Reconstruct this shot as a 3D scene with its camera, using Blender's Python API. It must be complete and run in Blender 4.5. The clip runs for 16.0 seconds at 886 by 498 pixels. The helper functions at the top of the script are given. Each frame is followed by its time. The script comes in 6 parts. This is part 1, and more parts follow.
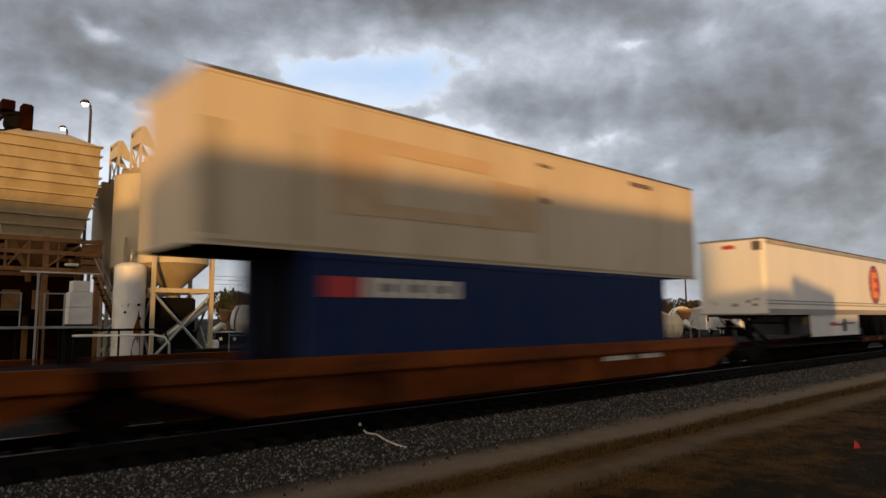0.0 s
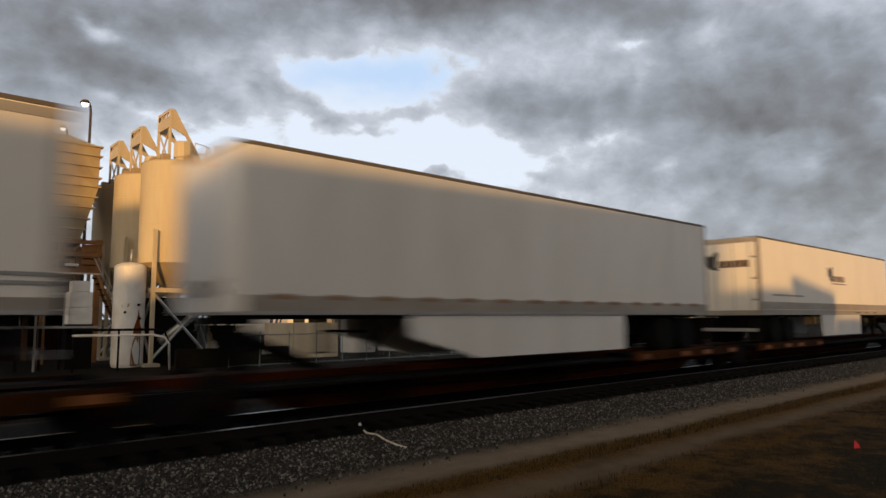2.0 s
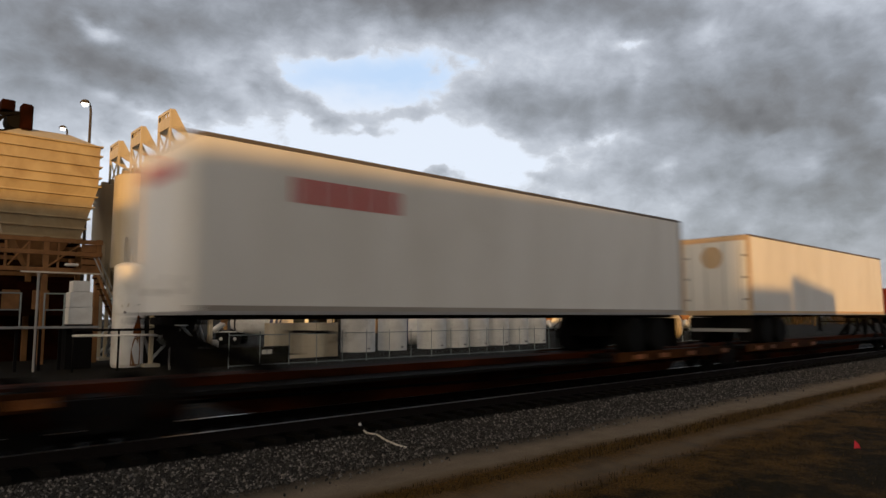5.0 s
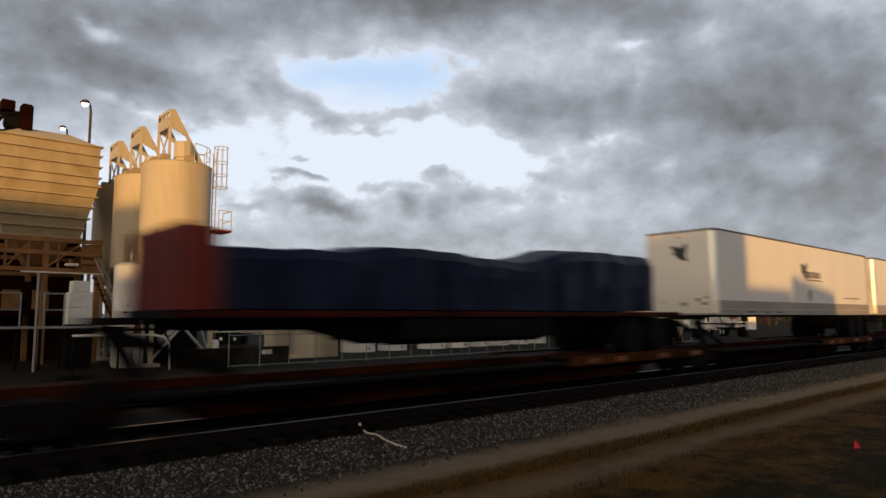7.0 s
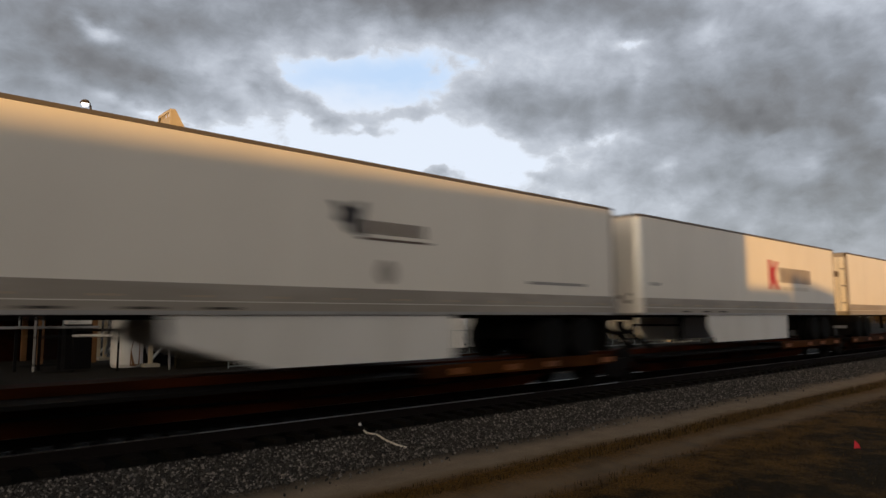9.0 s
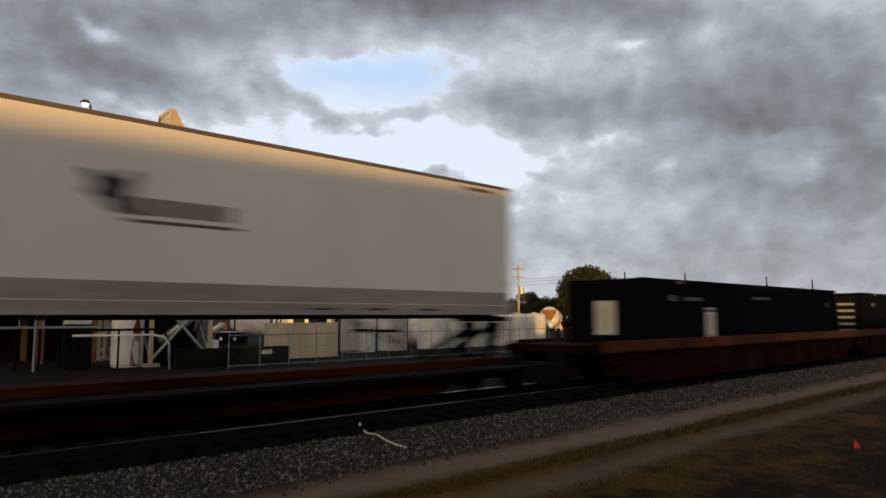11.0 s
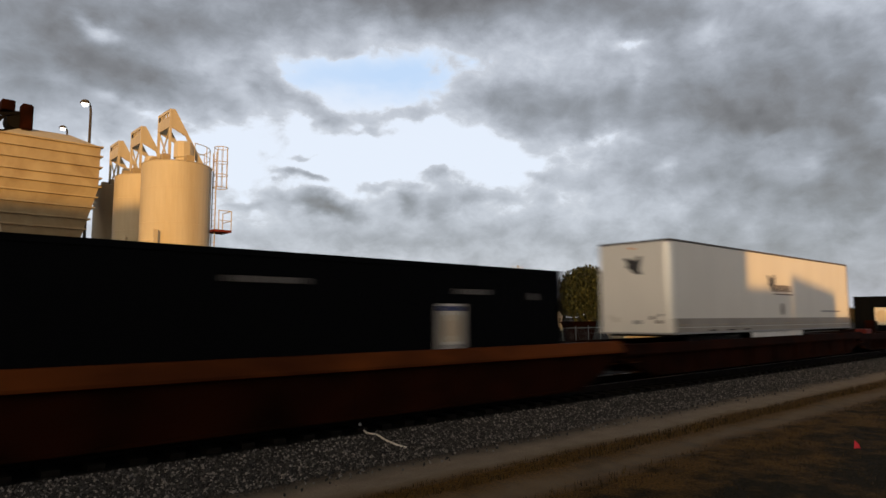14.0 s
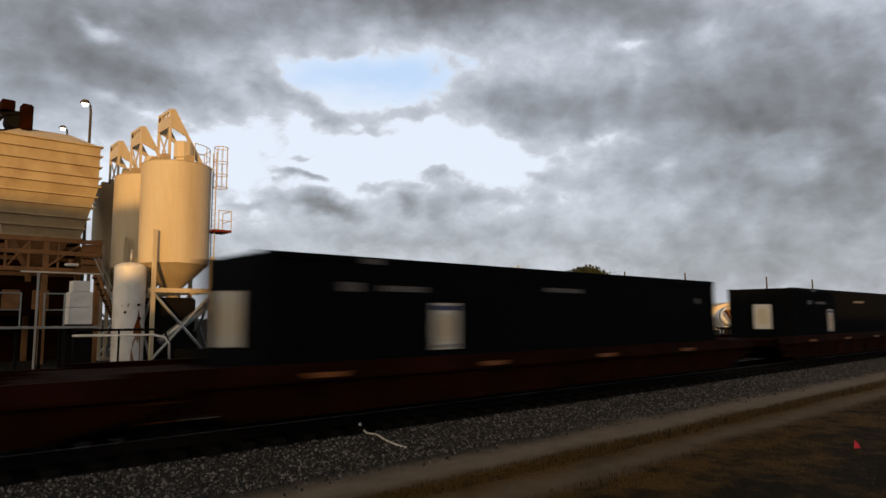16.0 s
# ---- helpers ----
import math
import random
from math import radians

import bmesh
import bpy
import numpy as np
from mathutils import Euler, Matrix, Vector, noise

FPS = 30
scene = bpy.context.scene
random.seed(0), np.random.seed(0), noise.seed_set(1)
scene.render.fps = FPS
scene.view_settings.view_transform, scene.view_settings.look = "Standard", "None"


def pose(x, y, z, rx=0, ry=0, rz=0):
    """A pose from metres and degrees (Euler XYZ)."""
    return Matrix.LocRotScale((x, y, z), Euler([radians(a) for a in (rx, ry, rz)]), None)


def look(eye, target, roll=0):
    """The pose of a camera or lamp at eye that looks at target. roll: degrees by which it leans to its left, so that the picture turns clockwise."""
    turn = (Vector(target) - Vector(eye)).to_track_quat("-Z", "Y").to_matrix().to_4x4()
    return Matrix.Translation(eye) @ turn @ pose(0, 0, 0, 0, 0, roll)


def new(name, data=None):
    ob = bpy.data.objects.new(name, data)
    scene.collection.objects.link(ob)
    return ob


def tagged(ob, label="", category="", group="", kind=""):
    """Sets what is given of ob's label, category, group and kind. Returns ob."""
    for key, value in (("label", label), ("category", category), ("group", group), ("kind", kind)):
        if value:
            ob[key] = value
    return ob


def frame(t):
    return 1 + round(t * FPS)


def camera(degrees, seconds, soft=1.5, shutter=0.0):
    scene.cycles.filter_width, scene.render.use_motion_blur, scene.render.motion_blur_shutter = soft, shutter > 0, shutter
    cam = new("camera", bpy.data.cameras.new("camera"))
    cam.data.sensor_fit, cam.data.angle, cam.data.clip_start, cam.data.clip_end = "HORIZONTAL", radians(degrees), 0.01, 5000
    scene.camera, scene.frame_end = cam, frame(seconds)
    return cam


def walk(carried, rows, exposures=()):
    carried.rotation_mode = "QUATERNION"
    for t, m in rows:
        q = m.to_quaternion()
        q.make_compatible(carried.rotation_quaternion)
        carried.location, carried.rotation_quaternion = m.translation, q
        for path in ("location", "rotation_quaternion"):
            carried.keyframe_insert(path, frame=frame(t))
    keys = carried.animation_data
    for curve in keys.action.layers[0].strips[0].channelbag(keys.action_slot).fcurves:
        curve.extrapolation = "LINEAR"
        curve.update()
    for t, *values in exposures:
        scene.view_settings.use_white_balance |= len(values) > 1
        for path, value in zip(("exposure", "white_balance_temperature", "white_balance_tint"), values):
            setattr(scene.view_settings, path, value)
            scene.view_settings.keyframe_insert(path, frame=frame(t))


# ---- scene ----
# z = 0 is the top of the rails, x runs along the track, the camera stands over the origin.
EYE = Vector((0.0, 0.0, 1.84))
AIM = Vector((0.6664, 0.7383, 0.10374))
cam = camera(67.9, 16.0, soft=1.5, shutter=0.8)
CAM_POSE = look(EYE, EYE + AIM * 10, -0.22)
walk(cam, [(0.0, CAM_POSE), (16.0, CAM_POSE)])
GROUND = -0.45
SIDE = 10.2          # y of the near sides of the trailers and containers
MID = SIDE + 1.3     # y of the track's centre line


def run(t):
    """How far the train has gone at t seconds, in metres."""
    s = t / 16.0
    return 19.711 * t + 2.985 * s * s - 2.458 * s ** 3


# ---- world and sun ----
SUN_EL, SUN_AZ = 4.6, 38.0     # the light travels towards +y, turned 38 degrees to +x
world = bpy.data.worlds.new("sky")
scene.world = world
world.use_nodes = True


class Nodes:
    """Short ways to lay nodes."""

    def __init__(self, tree):
        self.tree = tree

    def add(self, kind, inputs=None):
        n = self.tree.nodes.new(kind)
        for key, val in (inputs or {}).items():
            self.put(n.inputs[key], val)
        return n

    def put(self, socket, val):
        if isinstance(val, bpy.types.NodeSocket):
            self.tree.links.new(val, socket)
        else:
            socket.default_value = val

    def math(self, op, a, b=0.0, c=0.0, clamp=False):
        n = self.add("ShaderNodeMath")
        n.operation, n.use_clamp = op, clamp
        for i, v in enumerate((a, b, c)):
            self.put(n.inputs[i], v)
        return n.outputs[0]

    def mix(self, f, a, b, mode="MIX"):
        n = self.add("ShaderNodeMix")
        n.data_type, n.blend_type = "RGBA", mode
        self.put(n.inputs[0], f), self.put(n.inputs[6], a), self.put(n.inputs[7], b)
        return n.outputs[2]

    def noise(self, vector, scale, detail=4.0, rough=0.55, distort=0.0):
        n = self.add("ShaderNodeTexNoise", inputs={"Scale": scale, "Detail": detail, "Roughness": rough, "Distortion": distort})
        if vector is not None:
            self.put(n.inputs["Vector"], vector)
        return n.outputs[0]

    def ramp(self, f, stops):
        n = self.add("ShaderNodeValToRGB")
        e = n.color_ramp.elements
        while len(e) < len(stops):
            e.new(0.5)
        for el, (p, c) in zip(e, stops):
            el.position, el.color = p, (c, c, c, 1) if isinstance(c, (int, float)) else (*c, 1)
        self.put(n.inputs[0], f)
        return n.outputs[0]


def make_sky():
    nt = world.node_tree
    nt.nodes.clear()
    n = Nodes(nt)
    way = n.add("ShaderNodeTexCoord").outputs["Generated"]
    sky = n.add("ShaderNodeTexSky")
    sky.sky_type, sky.sun_disc = "NISHITA", False
    sky.sun_elevation, sky.sun_rotation = radians(SUN_EL), radians(180 + SUN_AZ)
    # cloud grain, a little flattened
    sep = n.add("ShaderNodeSeparateXYZ")
    n.put(sep.inputs[0], way)
    wide = n.add("ShaderNodeMapping")
    n.put(wide.inputs[0], way)
    wide.inputs["Scale"].default_value = (1.0, 1.0, 1.6)

    def dot(axis):
        d = n.add("ShaderNodeVectorMath")
        d.operation = "DOT_PRODUCT"
        n.put(d.inputs[0], way)
        d.inputs[1].default_value = axis
        return d.outputs["Value"]

    # chart of the sky in the camera's picture coordinates: right and down
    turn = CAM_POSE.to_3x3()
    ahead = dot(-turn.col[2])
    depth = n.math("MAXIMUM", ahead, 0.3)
    view_x = n.math("MULTIPLY_ADD", n.math("DIVIDE", dot(turn.col[0]), depth), 1165.0, 784.0)
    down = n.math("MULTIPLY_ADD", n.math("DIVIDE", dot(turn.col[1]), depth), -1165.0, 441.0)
    chart = n.add("ShaderNodeCombineXYZ", {0: view_x, 1: down})
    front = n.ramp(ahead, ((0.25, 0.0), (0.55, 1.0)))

    def ragged(vector, scale, detail, amount):
        """Shifts places of the chart by noise, so that cloud edges fray."""
        shift = n.add("ShaderNodeVectorMath")
        shift.operation = "MULTIPLY_ADD"
        tex = n.add("ShaderNodeTexNoise", {"Vector": wide.outputs[0], "Scale": scale, "Detail": detail, "Roughness": 0.6})
        off = n.add("ShaderNodeVectorMath")
        off.operation = "SUBTRACT"
        n.put(off.inputs[0], tex.outputs["Color"])
        off.inputs[1].default_value = (0.5, 0.5, 0.5)
        n.put(shift.inputs[0], off.outputs[0])
        shift.inputs[1].default_value = (amount, amount * 0.6, 0.0)
        n.put(shift.inputs[2], vector)
        return shift.outputs[0]

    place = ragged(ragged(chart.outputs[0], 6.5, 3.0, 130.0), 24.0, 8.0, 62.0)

    def heap_up(total, clouds):
        """Adds soft oval masses: place, half sizes, slant in degrees, thickness."""
        for cx, cy, rx, ry, slant, gain in clouds:
            mp = n.add("ShaderNodeMapping")
            mp.vector_type = "TEXTURE"
            n.put(mp.inputs[0], place)
            mp.inputs["Location"].default_value = (cx, cy, 0)
            mp.inputs["Rotation"].default_value = (0, 0, radians(slant))
            mp.inputs["Scale"].default_value = (rx, ry, 1)
            sq = n.add("ShaderNodeVectorMath")
            sq.operation = "DOT_PRODUCT"
            n.put(sq.inputs[0], mp.outputs[0])
            n.put(sq.inputs[1], mp.outputs[0])
            total = n.math("MULTIPLY_ADD", n.math("POWER", 0.3679, sq.outputs["Value"]), gain, total)
        return total

    big = n.noise(wide.outputs[0], 7.0, 6.0, 0.55, 0.2)
    fine = n.noise(wide.outputs[0], 20.0, 9.0, 0.62, 0.3)
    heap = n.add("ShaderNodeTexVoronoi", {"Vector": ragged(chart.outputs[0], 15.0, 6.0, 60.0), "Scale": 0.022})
    heap.feature = "SMOOTH_F1"
    heap.inputs["Smoothness"].default_value = 0.6
    field = n.math("MULTIPLY_ADD", n.math("SUBTRACT", big, 0.5), 0.40, 0.09)
    field = n.math("MULTIPLY_ADD", n.math("SUBTRACT", fine, 0.5), 0.44, field)
    field = n.math("MULTIPLY_ADD", n.math("SUBTRACT", 0.40, heap.outputs["Distance"]), 0.17, field)
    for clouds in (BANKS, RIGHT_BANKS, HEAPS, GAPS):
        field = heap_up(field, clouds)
    field = n.math("ADD", field, n.ramp(n.math("DIVIDE", down, 882.0), ((0.34, 0.0), (0.47, 0.24), (0.62, 0.20))))
    field = n.math("MULTIPLY_ADD", n.math("SUBTRACT", 1.0, front), 0.45, field)
    blue = n.math("MULTIPLY", heap_up(0.0, BLUE), front, clamp=True)
    open_sky = n.mix(blue, (0.77, 0.835, 0.95, 1), (0.53, 0.69, 0.93, 1))
    cloud = n.ramp(field, SKY_RAMP)
    cover = n.ramp(field, ((0.13, 0.0), (0.235, 1.0)))
    lit = n.mix(cover, open_sky, cloud)

    def patch(x, y, z, sharp, gain):
        """A broad glow of the cloud layer round a direction."""
        return n.math("MULTIPLY", n.math("POWER", n.math("MAXIMUM", dot(Vector((x, y, z)).normalized()), 0.0), sharp), gain)

    clear = n.mix(1.0, sky.outputs[0], (0.10, 0.10, 0.10, 1), "MULTIPLY")
    both = n.mix(0.12, lit, clear, "ADD")
    # the western half of the sky glows with the low sun behind thin cloud
    west = patch(-0.95, -0.30, 0.12, 3.0, 1.0)
    glow = n.mix(west, (0, 0, 0, 1), (*WEST_GLOW, 1))
    total = n.mix(1.0, both, glow, "ADD")
    # the cloud overhead, out of view, is darkened to cut light on the ground
    deep = n.ramp(sep.outputs[2], ((0.42, 1.0), (0.72, ZENITH)))
    total = n.mix(1.0, total, deep, "MULTIPLY")
    bg = n.add("ShaderNodeBackground", inputs={"Color": total, "Strength": 1.0})
    out = n.add("ShaderNodeOutputWorld")
    nt.links.new(bg.outputs[0], out.inputs[0])


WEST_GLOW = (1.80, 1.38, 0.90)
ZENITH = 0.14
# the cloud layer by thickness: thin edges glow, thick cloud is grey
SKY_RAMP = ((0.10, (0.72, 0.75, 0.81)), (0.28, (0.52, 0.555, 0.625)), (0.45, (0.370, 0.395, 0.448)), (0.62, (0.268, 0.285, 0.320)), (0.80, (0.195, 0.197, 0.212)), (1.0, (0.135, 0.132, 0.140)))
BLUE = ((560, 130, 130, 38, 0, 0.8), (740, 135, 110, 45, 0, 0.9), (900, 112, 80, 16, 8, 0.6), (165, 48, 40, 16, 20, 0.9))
# heavy banks along the top and left of the camera's view
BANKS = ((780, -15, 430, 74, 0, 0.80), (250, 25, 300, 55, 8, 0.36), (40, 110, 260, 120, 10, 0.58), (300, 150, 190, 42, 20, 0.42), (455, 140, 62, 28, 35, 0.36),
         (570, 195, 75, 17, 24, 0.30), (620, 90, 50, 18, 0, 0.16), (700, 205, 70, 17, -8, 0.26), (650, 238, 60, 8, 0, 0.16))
# the broad grey mass on the right of the view
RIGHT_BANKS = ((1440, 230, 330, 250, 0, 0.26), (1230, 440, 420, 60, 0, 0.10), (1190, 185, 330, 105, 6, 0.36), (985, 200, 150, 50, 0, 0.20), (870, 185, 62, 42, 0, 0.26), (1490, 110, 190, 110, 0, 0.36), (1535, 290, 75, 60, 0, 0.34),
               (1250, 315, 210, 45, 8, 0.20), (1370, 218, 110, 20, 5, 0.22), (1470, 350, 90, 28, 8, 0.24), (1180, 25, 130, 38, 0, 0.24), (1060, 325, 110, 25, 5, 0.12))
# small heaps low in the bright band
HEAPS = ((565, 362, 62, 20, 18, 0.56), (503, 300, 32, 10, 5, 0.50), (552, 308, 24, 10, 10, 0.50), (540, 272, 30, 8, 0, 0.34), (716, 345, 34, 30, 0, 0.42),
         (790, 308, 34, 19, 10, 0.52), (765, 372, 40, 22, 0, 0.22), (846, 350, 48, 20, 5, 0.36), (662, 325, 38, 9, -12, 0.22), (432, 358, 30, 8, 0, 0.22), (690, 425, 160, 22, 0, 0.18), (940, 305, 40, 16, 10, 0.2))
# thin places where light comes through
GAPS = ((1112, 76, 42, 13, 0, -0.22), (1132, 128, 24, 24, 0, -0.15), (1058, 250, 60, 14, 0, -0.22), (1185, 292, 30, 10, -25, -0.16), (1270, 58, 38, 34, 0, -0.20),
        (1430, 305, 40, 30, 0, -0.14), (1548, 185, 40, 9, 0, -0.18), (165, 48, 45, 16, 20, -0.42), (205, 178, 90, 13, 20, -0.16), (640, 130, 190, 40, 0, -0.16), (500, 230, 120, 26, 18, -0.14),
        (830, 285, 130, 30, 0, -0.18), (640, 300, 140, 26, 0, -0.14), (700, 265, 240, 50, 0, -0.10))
make_sky()

sun_data = bpy.data.lights.new("sun", "SUN")
sun_data.energy, sun_data.angle, sun_data.color = 3.5, radians(0.6), (1.0, 0.54, 0.155)
sun = new("sun", sun_data)
sun_dir = Vector((math.sin(radians(SUN_AZ)) * math.cos(radians(SUN_EL)), math.cos(radians(SUN_AZ)) * math.cos(radians(SUN_EL)), -math.sin(radians(SUN_EL))))
sun.matrix_basis = look((-20, -40, 30), Vector((-20, -40, 30)) + sun_dir)


# ---- materials ----
def material(name, base, rough=0.6, metal=0.0, spots=0.25, grain=6.0, dirt=None, dirt_amount=0.0, dirt_scale=1.2, bump=0.0, bump_scale=40.0,
             stretch=(1, 1, 1), vary=0.0, gloss=0.5):
    """Painted or raw surface: two scales of tone, dirt patches, fine relief and a tone of its own for each object."""
    m = bpy.data.materials.new(name)
    m.use_nodes = True
    nt = m.node_tree
    nt.nodes.clear()
    n = Nodes(nt)
    obj = n.add("ShaderNodeTexCoord").outputs["Object"]
    mp = n.add("ShaderNodeMapping")
    n.put(mp.inputs[0], obj)
    mp.inputs["Scale"].default_value = stretch
    v = mp.outputs[0]
    a = n.noise(v, grain, 5.0, 0.6)
    b = n.noise(v, grain * 0.17, 3.0, 0.5)
    tone = n.math("ADD", n.math("MULTIPLY", a, 0.5), n.math("MULTIPLY", b, 0.5))
    tone = n.math("ADD", n.math("MULTIPLY", n.math("SUBTRACT", tone, 0.5), spots * 2.2), 1.0)
    if vary:
        rnd = n.add("ShaderNodeObjectInfo").outputs["Random"]
        tone = n.math("MULTIPLY", tone, n.math("ADD", n.math("MULTIPLY", n.math("SUBTRACT", rnd, 0.5), vary), 1.0))
    grey = n.add("ShaderNodeCombineColor")
    for i in range(3):
        n.put(grey.inputs[i], tone)
    col = n.mix(1.0, (*base, 1), grey.outputs[0], "MULTIPLY")
    if dirt:
        mask = n.ramp(n.noise(v, dirt_scale, 6.0, 0.62, 0.4), ((0.42, 0.0), (0.68, 1.0)))
        col = n.mix(n.math("MULTIPLY", mask, dirt_amount), col, (*dirt, 1))
    bs = n.add("ShaderNodeBsdfPrincipled", inputs={"Base Color": col, "Metallic": metal, "Roughness": n.math("ADD", rough - 0.08, n.math("MULTIPLY", a, 0.16), clamp=True)})
    bs.inputs["Specular IOR Level"].default_value = gloss
    if bump:
        bp = n.add("ShaderNodeBump", inputs={"Strength": bump, "Distance": 0.02, "Height": n.noise(v, bump_scale, 4.0, 0.6)})
        nt.links.new(bp.outputs[0], bs.inputs["Normal"])
    out = n.add("ShaderNodeOutputMaterial")
    nt.links.new(bs.outputs[0], out.inputs[0])
    return m


M = {}
M["white"] = material("white_paint", (0.72, 0.70, 0.66), 0.42, spots=0.10, grain=3.0, dirt=(0.42, 0.38, 0.31), dirt_amount=0.35, dirt_scale=0.5, stretch=(1, 1, 0.25))
M["white_clean"] = material("clean_white_paint", (0.75, 0.71, 0.64), 0.35, spots=0.06, grain=2.0, dirt=(0.5, 0.46, 0.4), dirt_amount=0.2, dirt_scale=0.6, stretch=(1, 1, 0.3))
M["cream"] = material("cream_paint", (0.62, 0.52, 0.36), 0.5, spots=0.16, grain=3.0, dirt=(0.35, 0.25, 0.15), dirt_amount=0.4, dirt_scale=0.7, stretch=(1, 1, 0.25))
# white tinted warm so its sunlit upper part comes out more orange
M["warmwhite"] = material("warm_white_paint", (0.60, 0.49, 0.34), 0.55, spots=0.14, grain=3.0, dirt=(0.36, 0.26, 0.15), dirt_amount=0.5, dirt_scale=0.5, stretch=(1, 1, 0.25))
M["railweb"] = material("dark_rail_steel", (0.012, 0.009, 0.008), 0.8, spots=0.3, gloss=0.05)
M["alu"] = material("dull_aluminium", (0.34, 0.30, 0.255), 0.5, 0.25, spots=0.25, grain=5.0, dirt=(0.16, 0.13, 0.10), dirt_amount=0.5, dirt_scale=1.0, stretch=(0.4, 1, 1))
M["reflector"] = material("dirty_yellow_reflector", (0.26, 0.075, 0.003), 0.6, spots=0.6, grain=3.0, dirt=(0.05, 0.018, 0.004), dirt_amount=0.8, dirt_scale=2.5)
M["redrail"] = material("grimy_red_rail", (0.05, 0.008, 0.006), 0.7, spots=0.5, grain=2.0, dirt=(0.008, 0.004, 0.003), dirt_amount=1.0, dirt_scale=0.8, stretch=(0.4, 1, 1), gloss=0.05)
M["roofrail"] = material("grimy_roof_rail", (0.10, 0.085, 0.07), 0.6, spots=0.3, grain=3.0, dirt=(0.05, 0.04, 0.03), dirt_amount=0.5, stretch=(0.3, 1, 1))
M["dimdecal"] = material("dull_grey_decal", (0.13, 0.115, 0.105), 0.6, spots=0.3, grain=6.0)
M["grey"] = material("grey_paint", (0.30, 0.29, 0.28), 0.5, spots=0.2, grain=4.0, dirt=(0.15, 0.13, 0.11), dirt_amount=0.4)
M["chrome"] = material("polished_corner", (0.85, 0.82, 0.75), 0.33, 0.85, spots=0.05)
M["faded"] = material("faded_decal", (0.50, 0.34, 0.19), 0.6, spots=0.25, grain=2.0, dirt=(0.58, 0.45, 0.29), dirt_amount=0.5, dirt_scale=1.0)
M["blue"] = material("blue_container_paint", (0.007, 0.018, 0.075), 0.55, spots=0.25, grain=2.0, dirt=(0.02, 0.03, 0.07), dirt_amount=0.5, gloss=0.15)
M["dark"] = material("black_container_paint", (0.0035, 0.0038, 0.0045), 0.7, spots=0.3, grain=2.0, gloss=0.02)
M["tarp"] = material("dark_blue_tarpaulin", (0.005, 0.009, 0.032), 0.5, spots=0.6, grain=1.6, bump=0.9, bump_scale=4.0, gloss=0.15)
M["redpaint"] = material("red_paint", (0.17, 0.022, 0.014), 0.6, spots=0.3, grain=3.0, dirt=(0.07, 0.018, 0.012), dirt_amount=0.5, gloss=0.15)
M["rust"] = material("rust_orange_paint", (0.17, 0.043, 0.007), 0.75, spots=0.45, grain=2.2, dirt=(0.030, 0.009, 0.003), dirt_amount=0.92, dirt_scale=0.7, stretch=(0.5, 1, 1), gloss=0.06)
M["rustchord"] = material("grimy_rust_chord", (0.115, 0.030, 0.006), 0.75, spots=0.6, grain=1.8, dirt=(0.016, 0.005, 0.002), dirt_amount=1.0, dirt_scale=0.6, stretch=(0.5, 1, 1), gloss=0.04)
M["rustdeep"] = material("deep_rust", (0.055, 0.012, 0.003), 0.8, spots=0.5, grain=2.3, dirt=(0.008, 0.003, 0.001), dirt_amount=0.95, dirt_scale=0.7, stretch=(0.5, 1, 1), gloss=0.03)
# rust darkened in colour to carry the shade low on the car sides
M["rustshade"] = material("shaded_rust", (0.020, 0.005, 0.0018), 0.85, spots=0.5, grain=2.5, dirt=(0.004, 0.002, 0.001), dirt_amount=0.9, dirt_scale=0.8, gloss=0.02)
M["yellowrust"] = material("worn_yellow_sill", (0.060, 0.020, 0.004), 0.7, spots=0.9, grain=1.6, dirt=(0.006, 0.003, 0.0015), dirt_amount=1.0, dirt_scale=1.15, stretch=(0.42, 1, 0.5), gloss=0.03)
M["black"] = material("black_steel", (0.007, 0.006, 0.0055), 0.8, spots=0.4, grain=5.0, gloss=0.05)
M["rubber"] = material("tyre_rubber", (0.008, 0.008, 0.008), 0.9, spots=0.3, grain=8.0, gloss=0.05)
M["rim"] = material("wheel_rim", (0.62, 0.60, 0.56), 0.5, 0.3, spots=0.3)
M["railtop"] = material("polished_rail", (0.34, 0.32, 0.30), 0.30, 1.0, spots=0.15)
M["tie"] = material("creosoted_timber", (0.008, 0.0065, 0.005), 0.9, spots=0.5, grain=6.0, bump=0.6, stretch=(1, 0.15, 1), vary=0.4, gloss=0.1)
M["siloP"] = material("silo_cream_paint", (0.52, 0.44, 0.31), 0.55, spots=0.12, grain=1.0, dirt=(0.30, 0.21, 0.11), dirt_amount=0.45, dirt_scale=0.5, stretch=(1, 1, 0.18), gloss=0.2)
M["bin"] = material("bin_cream_paint", (0.40, 0.32, 0.20), 0.65, spots=0.16, grain=1.4, dirt=(0.18, 0.11, 0.05), dirt_amount=0.5, dirt_scale=0.6, gloss=0.15)
M["tan"] = material("tan_steel", (0.26, 0.13, 0.055), 0.65, spots=0.3, grain=2.0, dirt=(0.09, 0.045, 0.020), dirt_amount=0.5, gloss=0.1)
M["galv"] = material("galvanised_steel", (0.40, 0.41, 0.40), 0.45, 0.7, spots=0.25, grain=8.0)
M["greypipe"] = material("grey_green_pipe", (0.23, 0.26, 0.25), 0.45, 0.2, spots=0.2)
M["concrete"] = material("pale_concrete", (0.40, 0.36, 0.28), 0.9, spots=0.25, grain=4.0, dirt=(0.18, 0.15, 0.11), dirt_amount=0.5, bump=0.3)
